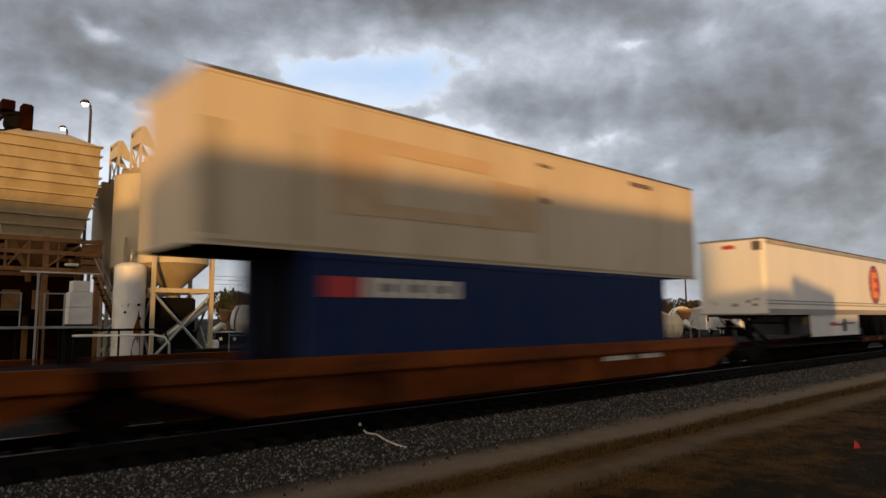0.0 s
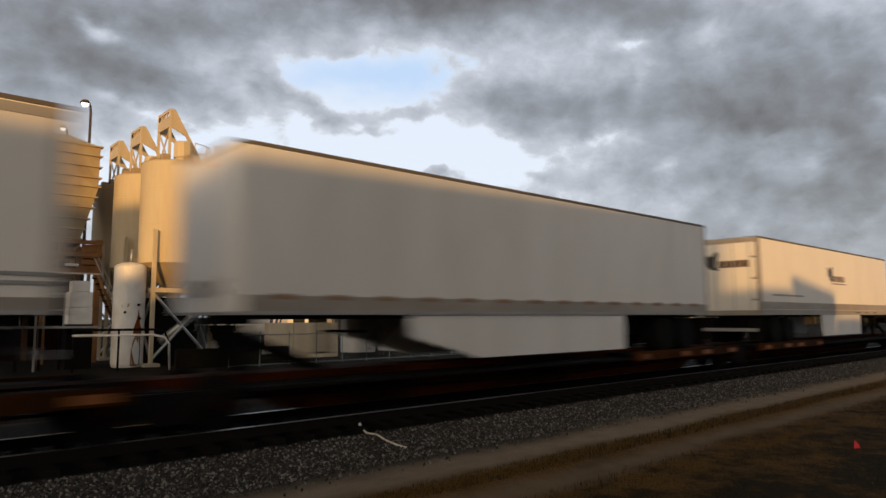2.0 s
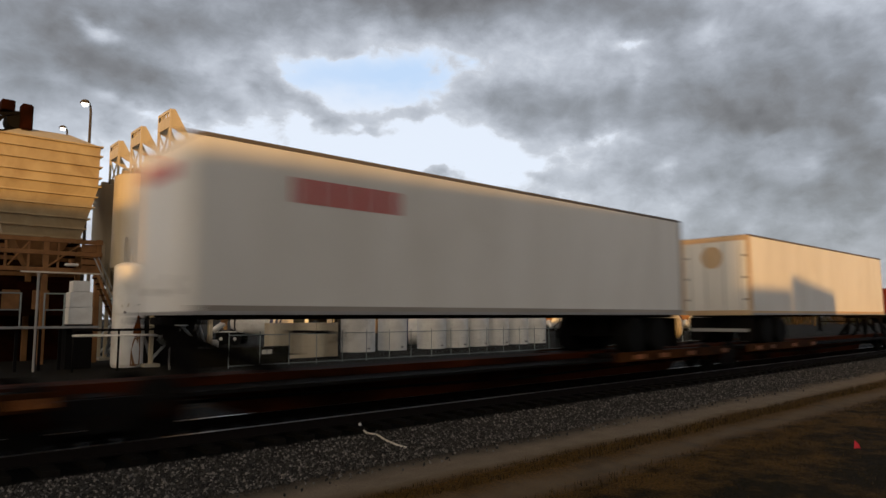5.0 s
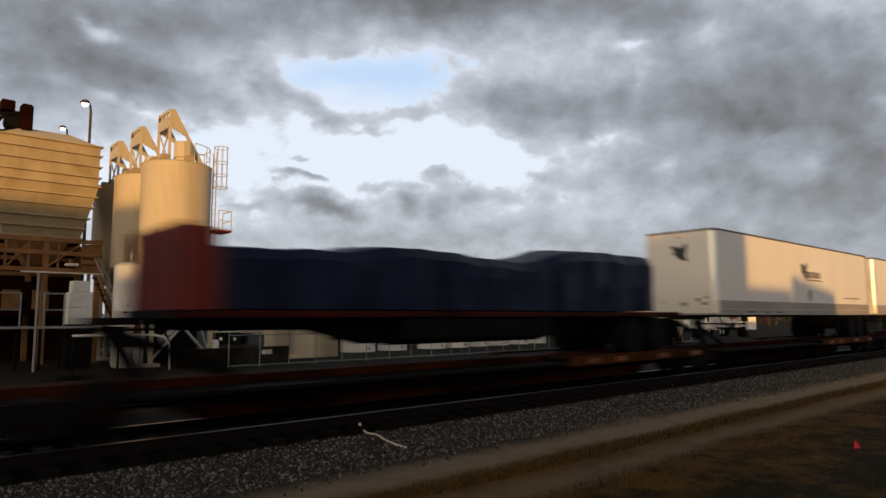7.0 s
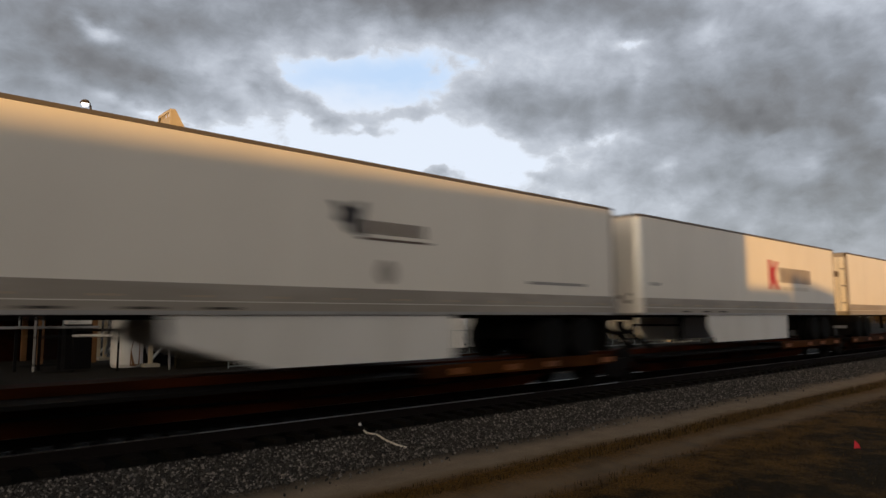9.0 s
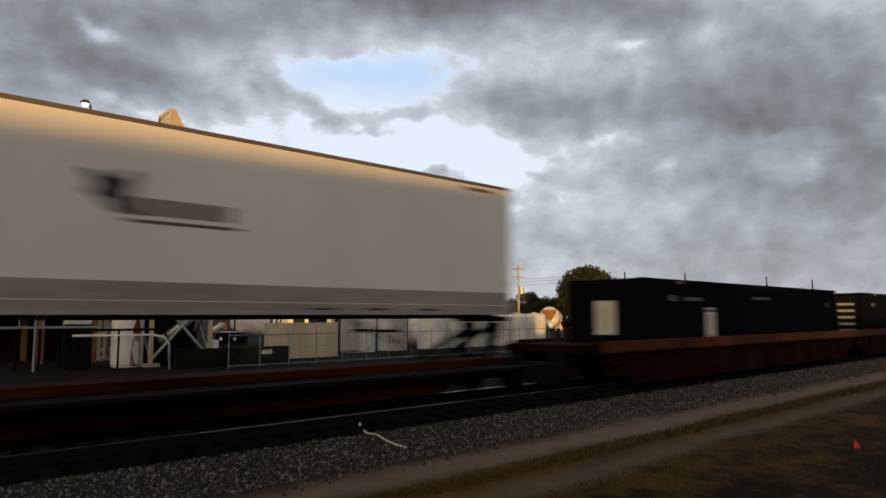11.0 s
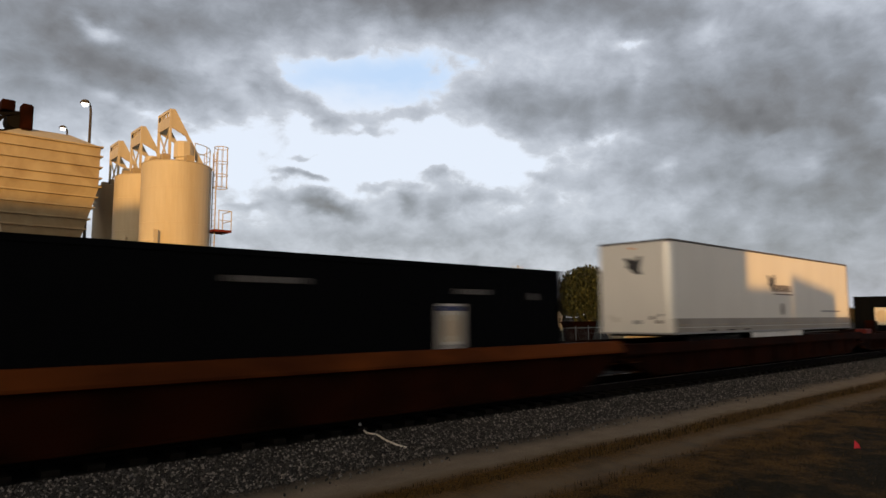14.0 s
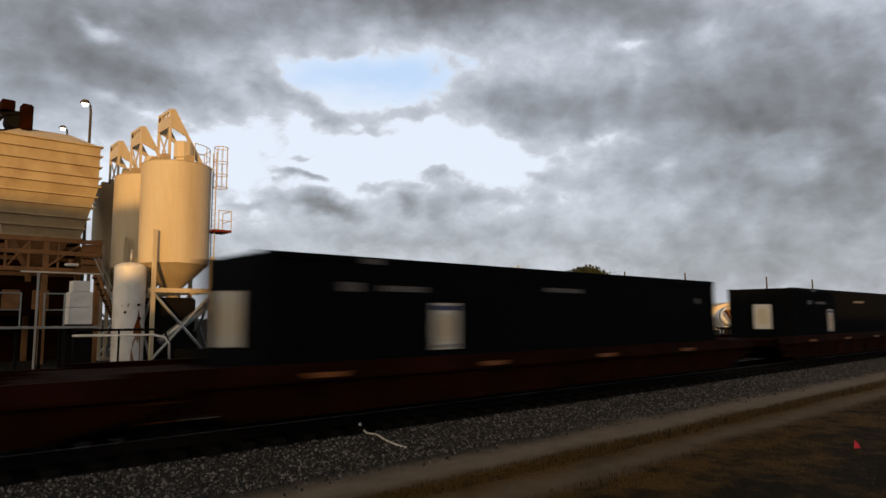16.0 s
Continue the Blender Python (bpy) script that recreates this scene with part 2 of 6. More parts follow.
M["drum"] = material("mixer_white", (0.72, 0.70, 0.66), 0.4, spots=0.12, grain=2.0, dirt=(0.38, 0.33, 0.27), dirt_amount=0.35)
M["bluestripe"] = material("dark_blue_paint", (0.03, 0.04, 0.12), 0.5, spots=0.2)
M["redstripe"] = material("bright_red_paint", (0.42, 0.03, 0.025), 0.5, spots=0.2)
M["orange"] = material("orange_paint", (0.75, 0.27, 0.02), 0.5, spots=0.12)
M["logodark"] = material("black_decal", (0.018, 0.015, 0.015), 0.5, spots=0.1)
M["logobrown"] = material("brown_decal", (0.11, 0.075, 0.055), 0.5, spots=0.1)
M["pale"] = material("pale_decal", (0.62, 0.58, 0.50), 0.6, spots=0.15)
M["bark"] = material("bark", (0.11, 0.08, 0.055), 0.9, spots=0.4, grain=5.0, bump=0.5, stretch=(1, 1, 0.2))
M["wood"] = material("weathered_pole_wood", (0.05, 0.038, 0.026), 0.9, spots=0.3, grain=4.0, stretch=(1, 1, 0.1))
M["flag"] = material("red_marker_plastic", (0.75, 0.03, 0.05), 0.5, spots=0.05)
M["lamp"] = bpy.data.materials.new("lit_lamp_glass")
M["lamp"].use_nodes = True
M["lamp"].node_tree.nodes["Principled BSDF"].inputs["Emission Color"].default_value = (1.0, 0.97, 0.92, 1)
M["lamp"].node_tree.nodes["Principled BSDF"].inputs["Emission Strength"].default_value = 2.2
M["glass"] = material("dark_cab_glass", (0.02, 0.025, 0.03), 0.1, spots=0.05)


def leaf_material(name, base, low=0.45, high=1.6):
    m = bpy.data.materials.new(name)
    m.use_nodes = True
    n = Nodes(m.node_tree)
    m.node_tree.nodes.clear()
    isl = n.add("ShaderNodeNewGeometry").outputs["Random Per Island"]
    dark, pale = tuple(c * low for c in base), tuple(min(1, c * high) for c in base)
    col = n.ramp(isl, ((0.0, dark), (0.6, base), (1.0, pale)))
    bs = n.add("ShaderNodeBsdfPrincipled", inputs={"Base Color": col, "Roughness": 0.7})
    bs.inputs["Specular IOR Level"].default_value = 0.2
    out = n.add("ShaderNodeOutputMaterial")
    m.node_tree.links.new(bs.outputs[0], out.inputs[0])
    return m


M["leaf"] = leaf_material("tree_leaves", (0.030, 0.034, 0.011))
M["leafbrown"] = leaf_material("autumn_brush_leaves", (0.055, 0.036, 0.014))
M["palm"] = leaf_material("palm_fronds", (0.035, 0.040, 0.014))
M["grass"] = leaf_material("dry_grass", (0.055, 0.032, 0.007), 0.2, 2.6)
M["stones"] = leaf_material("loose_ballast", (0.060, 0.055, 0.050), 0.30, 4.2)


def ground_material():
    """Gravel shoulder, two bare ruts and dry grass between them, in bands along the track with ragged edges."""
    m = bpy.data.materials.new("trackside_ground")
    m.use_nodes = True
    nt = m.node_tree
    nt.nodes.clear()
    n = Nodes(nt)
    obj = n.add("ShaderNodeTexCoord").outputs["Object"]
    sep = n.add("ShaderNodeSeparateXYZ")
    n.put(sep.inputs[0], obj)
    wob = n.math("MULTIPLY", n.math("SUBTRACT", n.noise(obj, 0.9, 6.0, 0.68), 0.5), 0.75)
    y = n.math("ADD", sep.outputs[1], wob)
    fine = n.ramp(n.noise(obj, 26.0, 6.0, 0.75), ((0.33, 0.0), (0.50, 0.4), (0.68, 1.0)))
    mid = n.noise(obj, 2.2, 5.0, 0.6)
    dirt = n.mix(mid, (0.24, 0.190, 0.135, 1), (0.47, 0.380, 0.280, 1))
    dirt = n.mix(n.math("MULTIPLY", fine, 0.5), dirt, (0.13, 0.10, 0.075, 1))
    # mask by y: grass colour gets darker towards the near side
    worn = n.math("MULTIPLY", n.math("SUBTRACT", n.math("DIVIDE", sep.outputs[1], 7.0, clamp=True), 0.62), 0.5)
    clump = n.ramp(n.math("ADD", n.noise(obj, 1.3, 4.0, 0.65), worn), ((0.40, 0.0), (0.64, 1.0)))
    dark_grass = n.mix(fine, (0.004, 0.0028, 0.0008, 1), (0.044, 0.030, 0.008, 1))
    dry = n.mix(fine, (0.040, 0.019, 0.003, 1), (0.245, 0.128, 0.026, 1))
    grass = n.mix(clump, dark_grass, dry)
    gravel = n.mix(fine, (0.008, 0.007, 0.006, 1), (0.130, 0.120, 0.110, 1))
    # far ground is near black in colour so gaps below the cars stay dark
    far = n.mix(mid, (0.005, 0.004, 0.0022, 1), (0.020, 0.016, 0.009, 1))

    def band(lo, hi, soft):
        a = n.math("DIVIDE", n.math("SUBTRACT", y, lo - soft), 2 * soft, clamp=True)
        b = n.math("DIVIDE", n.math("SUBTRACT", hi + soft, y), 2 * soft, clamp=True)
        return n.math("MULTIPLY", a, b)

    col = n.mix(n.math("MULTIPLY", band(7.35, 8.6, 0.30), 0.92), grass, dirt)
    col = n.mix(n.math("MULTIPLY", band(5.95, 6.4, 0.36), 0.66), col, dirt)
    col = n.mix(band(8.35, 16.5, 0.30), col, gravel)
    # gravel under the train is coloured near black in place of its shade
    shade_gravel = n.mix(fine, (0.0015, 0.0014, 0.0012, 1), (0.006, 0.0055, 0.005, 1))
    col = n.mix(band(10.0, 17.2, 0.16), col, shade_gravel)
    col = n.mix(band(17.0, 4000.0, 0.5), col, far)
    bs = n.add("ShaderNodeBsdfPrincipled", inputs={"Base Color": col, "Roughness": 0.95})
    bs.inputs["Specular IOR Level"].default_value = 0.1
    bp = n.add("ShaderNodeBump", inputs={"Strength": 0.7, "Distance": 0.05, "Height": n.math("ADD", fine, n.math("MULTIPLY", mid, 2.0))})
    nt.links.new(bp.outputs[0], bs.inputs["Normal"])
    out = n.add("ShaderNodeOutputMaterial")
    nt.links.new(bs.outputs[0], out.inputs[0])
    return m


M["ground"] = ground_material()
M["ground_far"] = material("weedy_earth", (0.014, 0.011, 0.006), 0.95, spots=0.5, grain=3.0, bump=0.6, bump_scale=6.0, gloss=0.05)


# ---- mesh helpers ----
def box(bm, x0, x1, y0, y1, z0, z1):
    v = [bm.verts.new(p) for p in ((x0, y0, z0), (x1, y0, z0), (x1, y1, z0), (x0, y1, z0), (x0, y0, z1), (x1, y0, z1), (x1, y1, z1), (x0, y1, z1))]
    for f in ((3, 2, 1, 0), (4, 5, 6, 7), (0, 1, 5, 4), (1, 2, 6, 5), (2, 3, 7, 6), (3, 0, 4, 7)):
        bm.faces.new([v[i] for i in f])
    return v


def loft(bm, rings, cap=True):
    """Skin over rings of points of equal count."""
    vs = [[bm.verts.new(p) for p in r] for r in rings]
    k = len(vs[0])
    for a, b in zip(vs, vs[1:]):
        for i in range(k):
            bm.faces.new((a[i], a[(i + 1) % k], b[(i + 1) % k], b[i]))
    if cap:
        bm.faces.new(list(reversed(vs[0])))
        bm.faces.new(vs[-1])
    return vs


def tube(bm, points, r, seg=8):
    """A round bar along points; r is one radius or one for each point."""
    pts = [Vector(p) for p in points]
    rs = r if isinstance(r, (list, tuple)) else [r] * len(pts)
    rings = []
    for i, p in enumerate(pts):
        d = (pts[min(i + 1, len(pts) - 1)] - pts[max(i - 1, 0)]).normalized()
        a = d.orthogonal().normalized() if i == 0 else (a - d * a.dot(d)).normalized()
        b = d.cross(a)
        rings.append([p + (a * math.cos(t) + b * math.sin(t)) * rs[i] for t in (2 * math.pi * k / seg for k in range(seg))])
    loft(bm, rings)


def turned(bm, profile, seg=24, centre=(0, 0, 0), axis="Z"):
    """A turned form: profile of (radius, height)."""
    c = Vector(centre)
    rings = []
    for r, h in profile:
        ring = []
        for k in range(seg):
            t = 2 * math.pi * k / seg
            x, y = max(r, 0.002) * math.cos(t), max(r, 0.002) * math.sin(t)
            ring.append(c + Vector((x, y, h) if axis == "Z" else (h, x, y) if axis == "X" else (y, h, x)))
        rings.append(ring)
    loft(bm, rings)


def beam(bm, p, q, w=0.1):
    """A square bar from p to q."""
    tube(bm, (p, q), w * 0.7071, 4)


def solid(bm):
    bmesh.ops.recalc_face_normals(bm, faces=bm.faces)
    return bm


def part(name, bm, mat, parent=None, label="", smooth=False, at=None):
    """Links a bmesh as one mesh object under a thing or a part."""
    solid(bm)
    me = bpy.data.meshes.new(name)
    bm.to_mesh(me)
    bm.free()
    me.materials.append(M[mat])
    if smooth:
        for p in me.polygons:
            p.use_smooth = True
    ob = new(name, me)
    if parent:
        ob.parent = parent
    if at is not None:
        ob.matrix_basis = at
    return tagged(ob, label)


def part_box(name, mat, parent, dims, bevel=0.0, label=""):
    bm = bmesh.new()
    box(bm, *dims)
    if bevel:
        bmesh.ops.bevel(bm, geom=bm.edges[:], offset=bevel, segments=2, affect="EDGES")
    return part(name, bm, mat, parent, label)


def part_tube(name, mat, parent, points, r, seg=8, label=""):
    bm = bmesh.new()
    tube(bm, points, r, seg)
    return part(name, bm, mat, parent, label, smooth=seg > 6)


def thing(name, label, category, group="", at=None, kind=""):
    ob = new(name)
    ob.empty_display_size = 0.3
    ob.matrix_basis = at if at is not None else Matrix.Identity(4)
    return tagged(ob, label, category, group, kind)


def writing(name, words, size, mat, parent, m, squeeze=1.0):
    """Raised letters as a mesh part."""
    cu = bpy.data.curves.new(name, "FONT")
    cu.body, cu.size, cu.extrude, cu.space_character = words, size, 0.003, 1.05
    cu.align_x = "CENTER"
    tmp = bpy.data.objects.new(name, cu)
    scene.collection.objects.link(tmp)
    me = bpy.data.meshes.new_from_object(tmp.evaluated_get(bpy.context.evaluated_depsgraph_get()))
    bpy.data.objects.remove(tmp)
    me.transform(Matrix.Diagonal((squeeze, 1, 1, 1)))
    me.materials.clear()
    me.materials.append(M[mat])
    ob = new(name, me)
    ob.parent = parent
    ob.matrix_basis = m
    return ob


NEARFACE = Euler((radians(90), 0, 0)).to_matrix().to_4x4()      # text on a side that faces the camera
ENDFACE = Matrix.Rotation(radians(-90), 4, "Z") @ NEARFACE      # text on an end that faces -x


def plate(name, mat, parent, outline, y, thick=0.006, label=""):
    """A flat shape on a near side, outline in (x, z)."""
    bm = bmesh.new()
    loft(bm, [[(x, y, z) for x, z in outline], [(x, y - thick, z) for x, z in outline]])
    return part(name, bm, mat, parent, label)


def end_plate(name, mat, parent, outline, x, thick=0.006, label=""):
    """A flat shape on an end that faces -x, outline in (y, z)."""
    bm = bmesh.new()
    loft(bm, [[(x, y, z) for y, z in outline], [(x - thick, y, z) for y, z in outline]])
    return part(name, bm, mat, parent, label)
# ---- ground and track ----
def make_ground():
    xs = [-3000, -400, -60] + [-20 + 1.0 * i for i in range(91)] + [120, 400, 3000]
    ys = [-3000, -300, -60, -10] + [0.5 * i for i in range(0, 37)] + [25, 40, 90, 400, 3000]
    bm = bmesh.new()
    grid = []
    for y in ys:
        row = []
        for x in xs:
            z = GROUND
            if 0 < y < 9 and -21 < x < 71:
                z += 0.05 * (noise.noise(Vector((x * 0.35, y * 0.8, 0))))
                for rut in (7.75, 6.2):
                    z -= 0.06 * math.exp(-((y - rut) / 0.45) ** 2)
            if 9.5 <= y <= 14.0:
                z += min(1.0, min((y - 9.0) / 1.0, (14.5 - y) / 1.0)) * 0.20
            row.append(bm.verts.new((x, y, z)))
        grid.append(row)
    for a, b in zip(grid, grid[1:]):
        for i in range(len(xs) - 1):
            bm.faces.new((a[i], a[i + 1], b[i + 1], b[i]))
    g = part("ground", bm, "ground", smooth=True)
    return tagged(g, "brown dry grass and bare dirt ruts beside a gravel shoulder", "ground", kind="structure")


make_ground()


def scatter(name, count, place, shape, mat, label, category):
    """Very many small pieces in one mesh. shape: unit vertices and faces; place(i) gives (x, y, z, size)."""
    verts, faces = [], []
    rng = random.Random(5)
    for i in range(count):
        x, y, z, s = place(rng)
        q = Euler((rng.uniform(0, 6.28), rng.uniform(0, 6.28), rng.uniform(0, 6.28))).to_matrix()
        k = len(verts)
        sx, sy, sz = s * rng.uniform(0.7, 1.3), s * rng.uniform(0.6, 1.1), s * rng.uniform(0.5, 1.0)
        for v in shape[0]:
            w = q @ Vector((v[0] * sx, v[1] * sy, v[2] * sz))
            verts.append((x + w.x, y + w.y, z + w.z))
        faces.extend(tuple(k + a for a in f) for f in shape[1])
    me = bpy.data.meshes.new(name)
    me.from_pydata(verts, [], faces)
    me.materials.append(M[mat])
    return tagged(new(name, me), label, category, kind="stuff")


OCTA = (((1, 0, 0), (-1, 0, 0), (0, 1, 0), (0, -1, 0), (0, 0, 1), (0, 0, -1)), ((0, 2, 4), (2, 1, 4), (1, 3, 4), (3, 0, 4), (2, 0, 5), (1, 2, 5), (3, 1, 5), (0, 3, 5)))


def ballast_place(r):
    x = -1 + 46 * r.random() ** 1.4
    y = r.uniform(8.55, 10.0) if r.random() < 0.95 else r.gauss(8.5, 0.2)
    z = GROUND + min(1.0, max(0.0, (y - 9.0))) * 0.20
    return x, y, z + 0.004, 0.010 + 0.030 * r.random() ** 2


scatter("ballast", 42000, ballast_place, OCTA, "stones", "loose grey crushed stone along the track", "gravel")


def grass_field():
    rng = random.Random(9)
    verts, faces = [], []
    for _ in range(30000):
        x = 2 + 38 * rng.random() ** 1.5
        y = rng.choice((rng.uniform(6.65, 7.2), rng.uniform(1.0, 5.8), rng.uniform(1.0, 5.8)))
        if y < 0.15 * x - 3:
            continue
        h, w, a = rng.uniform(0.02, 0.07), rng.uniform(0.004, 0.010), rng.uniform(0, 6.28)
        dx, dy = math.cos(a), math.sin(a)
        lean = rng.uniform(-0.06, 0.06)
        k = len(verts)
        z = GROUND - 0.03
        verts += [(x - dx * w, y - dy * w, z), (x + dx * w, y + dy * w, z), (x + lean, y + lean * 0.6, z + h + 0.03)]
        faces.append((k, k + 1, k + 2))
    me = bpy.data.meshes.new("grass")
    me.from_pydata(verts, [], faces)
    me.materials.append(M["grass"])
    tagged(new("grass", me), "short dry brown grass beside the dirt ruts", "grass", kind="stuff")


grass_field()


def make_track():
    track = thing("railway_track", "steel railway track with polished rail heads on timber ties", "railway track", kind="structure")
    for side in (-1, 1):
        y = MID + side * 0.752
        bm = bmesh.new()
        box(bm, -150, 500, y - 0.07, y + 0.07, -0.17, -0.155)
        box(bm, -150, 500, y - 0.009, y + 0.009, -0.156, -0.03)
        box(bm, -150, 500, y - 0.034, y + 0.034, -0.032, -0.006)
        part("rail", bm, "railweb", track)
        part_box("rail_head", "railtop", track, (-150, 500, y - 0.030, y + 0.030, -0.007, 0.0))
    bm = bmesh.new()
    box(bm, -0.11, 0.11, -1.3, 1.3, -0.36, -0.17)
    first = part("tie", bm, "tie", track, at=pose(-4, MID, 0))
    for i in range(1, 90):
        o = new("tie", first.data)
        o.parent = track
        o.matrix_basis = pose(-4 + 0.56 * i, MID, 0)
    bm = bmesh.new()
    for i in range(90, 400):
        x = -4 + 0.56 * i
        box(bm, x - 0.11, x + 0.11, MID - 1.3, MID + 1.3, -0.36, -0.17)
    tagged(part("far_ties", bm, "tie", track), kind="stuff")


make_track()


# ---- the warehouse behind the camera, which shades the track ----
def make_warehouse():
    """Its roofline throws the edge of the shade on the train."""
    k = math.tan(radians(SUN_EL)) / math.cos(radians(SUN_AZ))
    back = 40.0
    def cast(x, z):
        """The place at y = -back + SIDE whose shadow falls on (x, z) of the near side of the train."""
        return x - back * math.tan(radians(SUN_AZ)), z + back * k
    y = SIDE - back
    house = thing("warehouse", "long plain warehouse behind the camera with a stepped roofline", "building", kind="structure")
    def wall(outline):
        bm = bmesh.new()
        loft(bm, [[(x, y, z) for x, z in outline], [(x - 14.0 * math.tan(radians(SUN_AZ)), y - 14.0, z) for x, z in outline]])
        part("wall", bm, "concrete", house)
    x0, z0 = cast(1.3, 4.52)
    xr, zr = cast(18.0, 4.95)
    x1, z1 = cast(23.9, 4.97)
    xa, za = cast(-7.0, 6.25)
    xb, zb = cast(-8.9, 10.85)
    wall([(-120, GROUND), (x1, GROUND), (x1, z1), (xr, zr), (x0, z0), (xa, z0 - 0.15), (xa, za), (xb, za), (xb, zb), (-120, zb)])
    x2, z2 = cast(27.9, 2.9)
    wall([(x1 + 0.01, GROUND), (x2, GROUND), (x2, z2), (x1 + 0.01, z2)])
    x3, z3 = cast(28.0, 3.47)
    x4, z4 = cast(32.9, 2.85)
    wall([(x3, GROUND), (x4, GROUND), (x4, z4), (x3, z3)])
    x5, z5 = cast(33.0, 2.0)
    wall([(x5, GROUND), (x5 + 25, GROUND), (x5 + 25, z5 - 0.6), (x5, z5 - 0.2)])


make_warehouse()
# ---- the train ----
# Every car and load is built at its place for the start of the clip, with its own origin at its left end on the rails' level.
MOVING = []


def rolling(name, label, category, x0, group=""):
    ob = thing(name, label, category, group, at=pose(x0, MID, 0))
    MOVING.append((ob, x0))
    return ob


HALF = 1.3      # half the width of a trailer or container


def rounded_box(bm, x0, x1, y0, y1, z0, z1, nose=0, r=0.18, seg=5):
    """A box whose upright corners at the nose (-1 left end, 1 right end, 0 none) are rounded."""
    out = []
    def corner(cx, cy, a0, round_it):
        if not round_it:
            return [(cx, cy)]
        sx = 1 if cx == x0 else -1
        sy = 1 if cy == y0 else -1
        return [(cx + sx * r + r * math.cos(a0 + math.pi / 2 * k / seg), cy + sy * r + r * math.sin(a0 + math.pi / 2 * k / seg)) for k in range(seg + 1)]
    out += corner(x0, y0, math.pi, nose == -1)
    out += corner(x1, y0, 1.5 * math.pi, nose == 1)
    out += corner(x1, y1, 0, nose == 1)
    out += corner(x0, y1, 0.5 * math.pi, nose == -1)
    loft(bm, [[(x, y, z0) for x, y in out], [(x, y, z1) for x, y in out]])


WHEELSETS = []


def wheelset(parent, x):
    """An axle with its two flanged wheels, which turns as the car rolls."""
    bm = bmesh.new()
    for s in (-1, 1):
        prof = [(0.10, -0.12), (0.40, -0.02), (0.42, 0.0), (0.46, 0.0), (0.46, 0.10), (0.49, 0.11), (0.49, 0.135), (0.12, 0.135)]
        turned(bm, [(r, -s * h) for r, h in prof], 20, (0, s * 0.82, 0), "Y")
        for k in range(3):
            a = 2 * math.pi * k / 3
            tube(bm, ((0.26 * math.cos(a), s * 0.90, 0.26 * math.sin(a)), (0.26 * math.cos(a), s * 0.87, 0.26 * math.sin(a))), 0.05, 6)
    tube(bm, ((0, -0.85, 0), (0, 0.85, 0)), 0.08, 8)
    w = part("wheelset", bm, "black", parent, at=pose(x, 0, 0.46))
    WHEELSETS.append((w, x))


def truck(car, x):
    """A two-axle railway truck of a car: side frames, bolster, wheels."""
    tr = part_box("truck", "black", car, (-0.25, 0.25, -1.0, 1.0, 0.45, 0.72), 0.03)
    tr.matrix_basis = pose(x, 0, 0)
    for s in (-1, 1):
        bm = bmesh.new()
        y = s * 1.0
        prof = [(-1.25, 0.42), (-1.1, 0.62), (-0.5, 0.70), (0.5, 0.70), (1.1, 0.62), (1.25, 0.42), (0.95, 0.36), (0.55, 0.46), (0.35, 0.22), (-0.35, 0.22), (-0.55, 0.46), (-0.95, 0.36)]
        loft(bm, [[(a, y - 0.07, b) for a, b in prof], [(a, y + 0.07, b) for a, b in prof]])
        part("side_frame", bm, "black", tr)
        for wx in (-0.88, 0.88):
            bm = bmesh.new()
            turned(bm, [(0.02, -0.06), (0.13, -0.06), (0.15, 0.02), (0.15, 0.10)], 14, (wx, s * 1.08, 0.46), "Y")
            part("bearing_cap", bm, "rustshade", tr)
        for k in (-0.14, 0.0, 0.14):
            part_tube("spring", "rustshade", tr, ((k, s * 1.02, 0.28), (k, s * 1.02, 0.46)), 0.055, 8)
    for wx in (-0.88, 0.88):
        wheelset(tr, wx)
    return tr


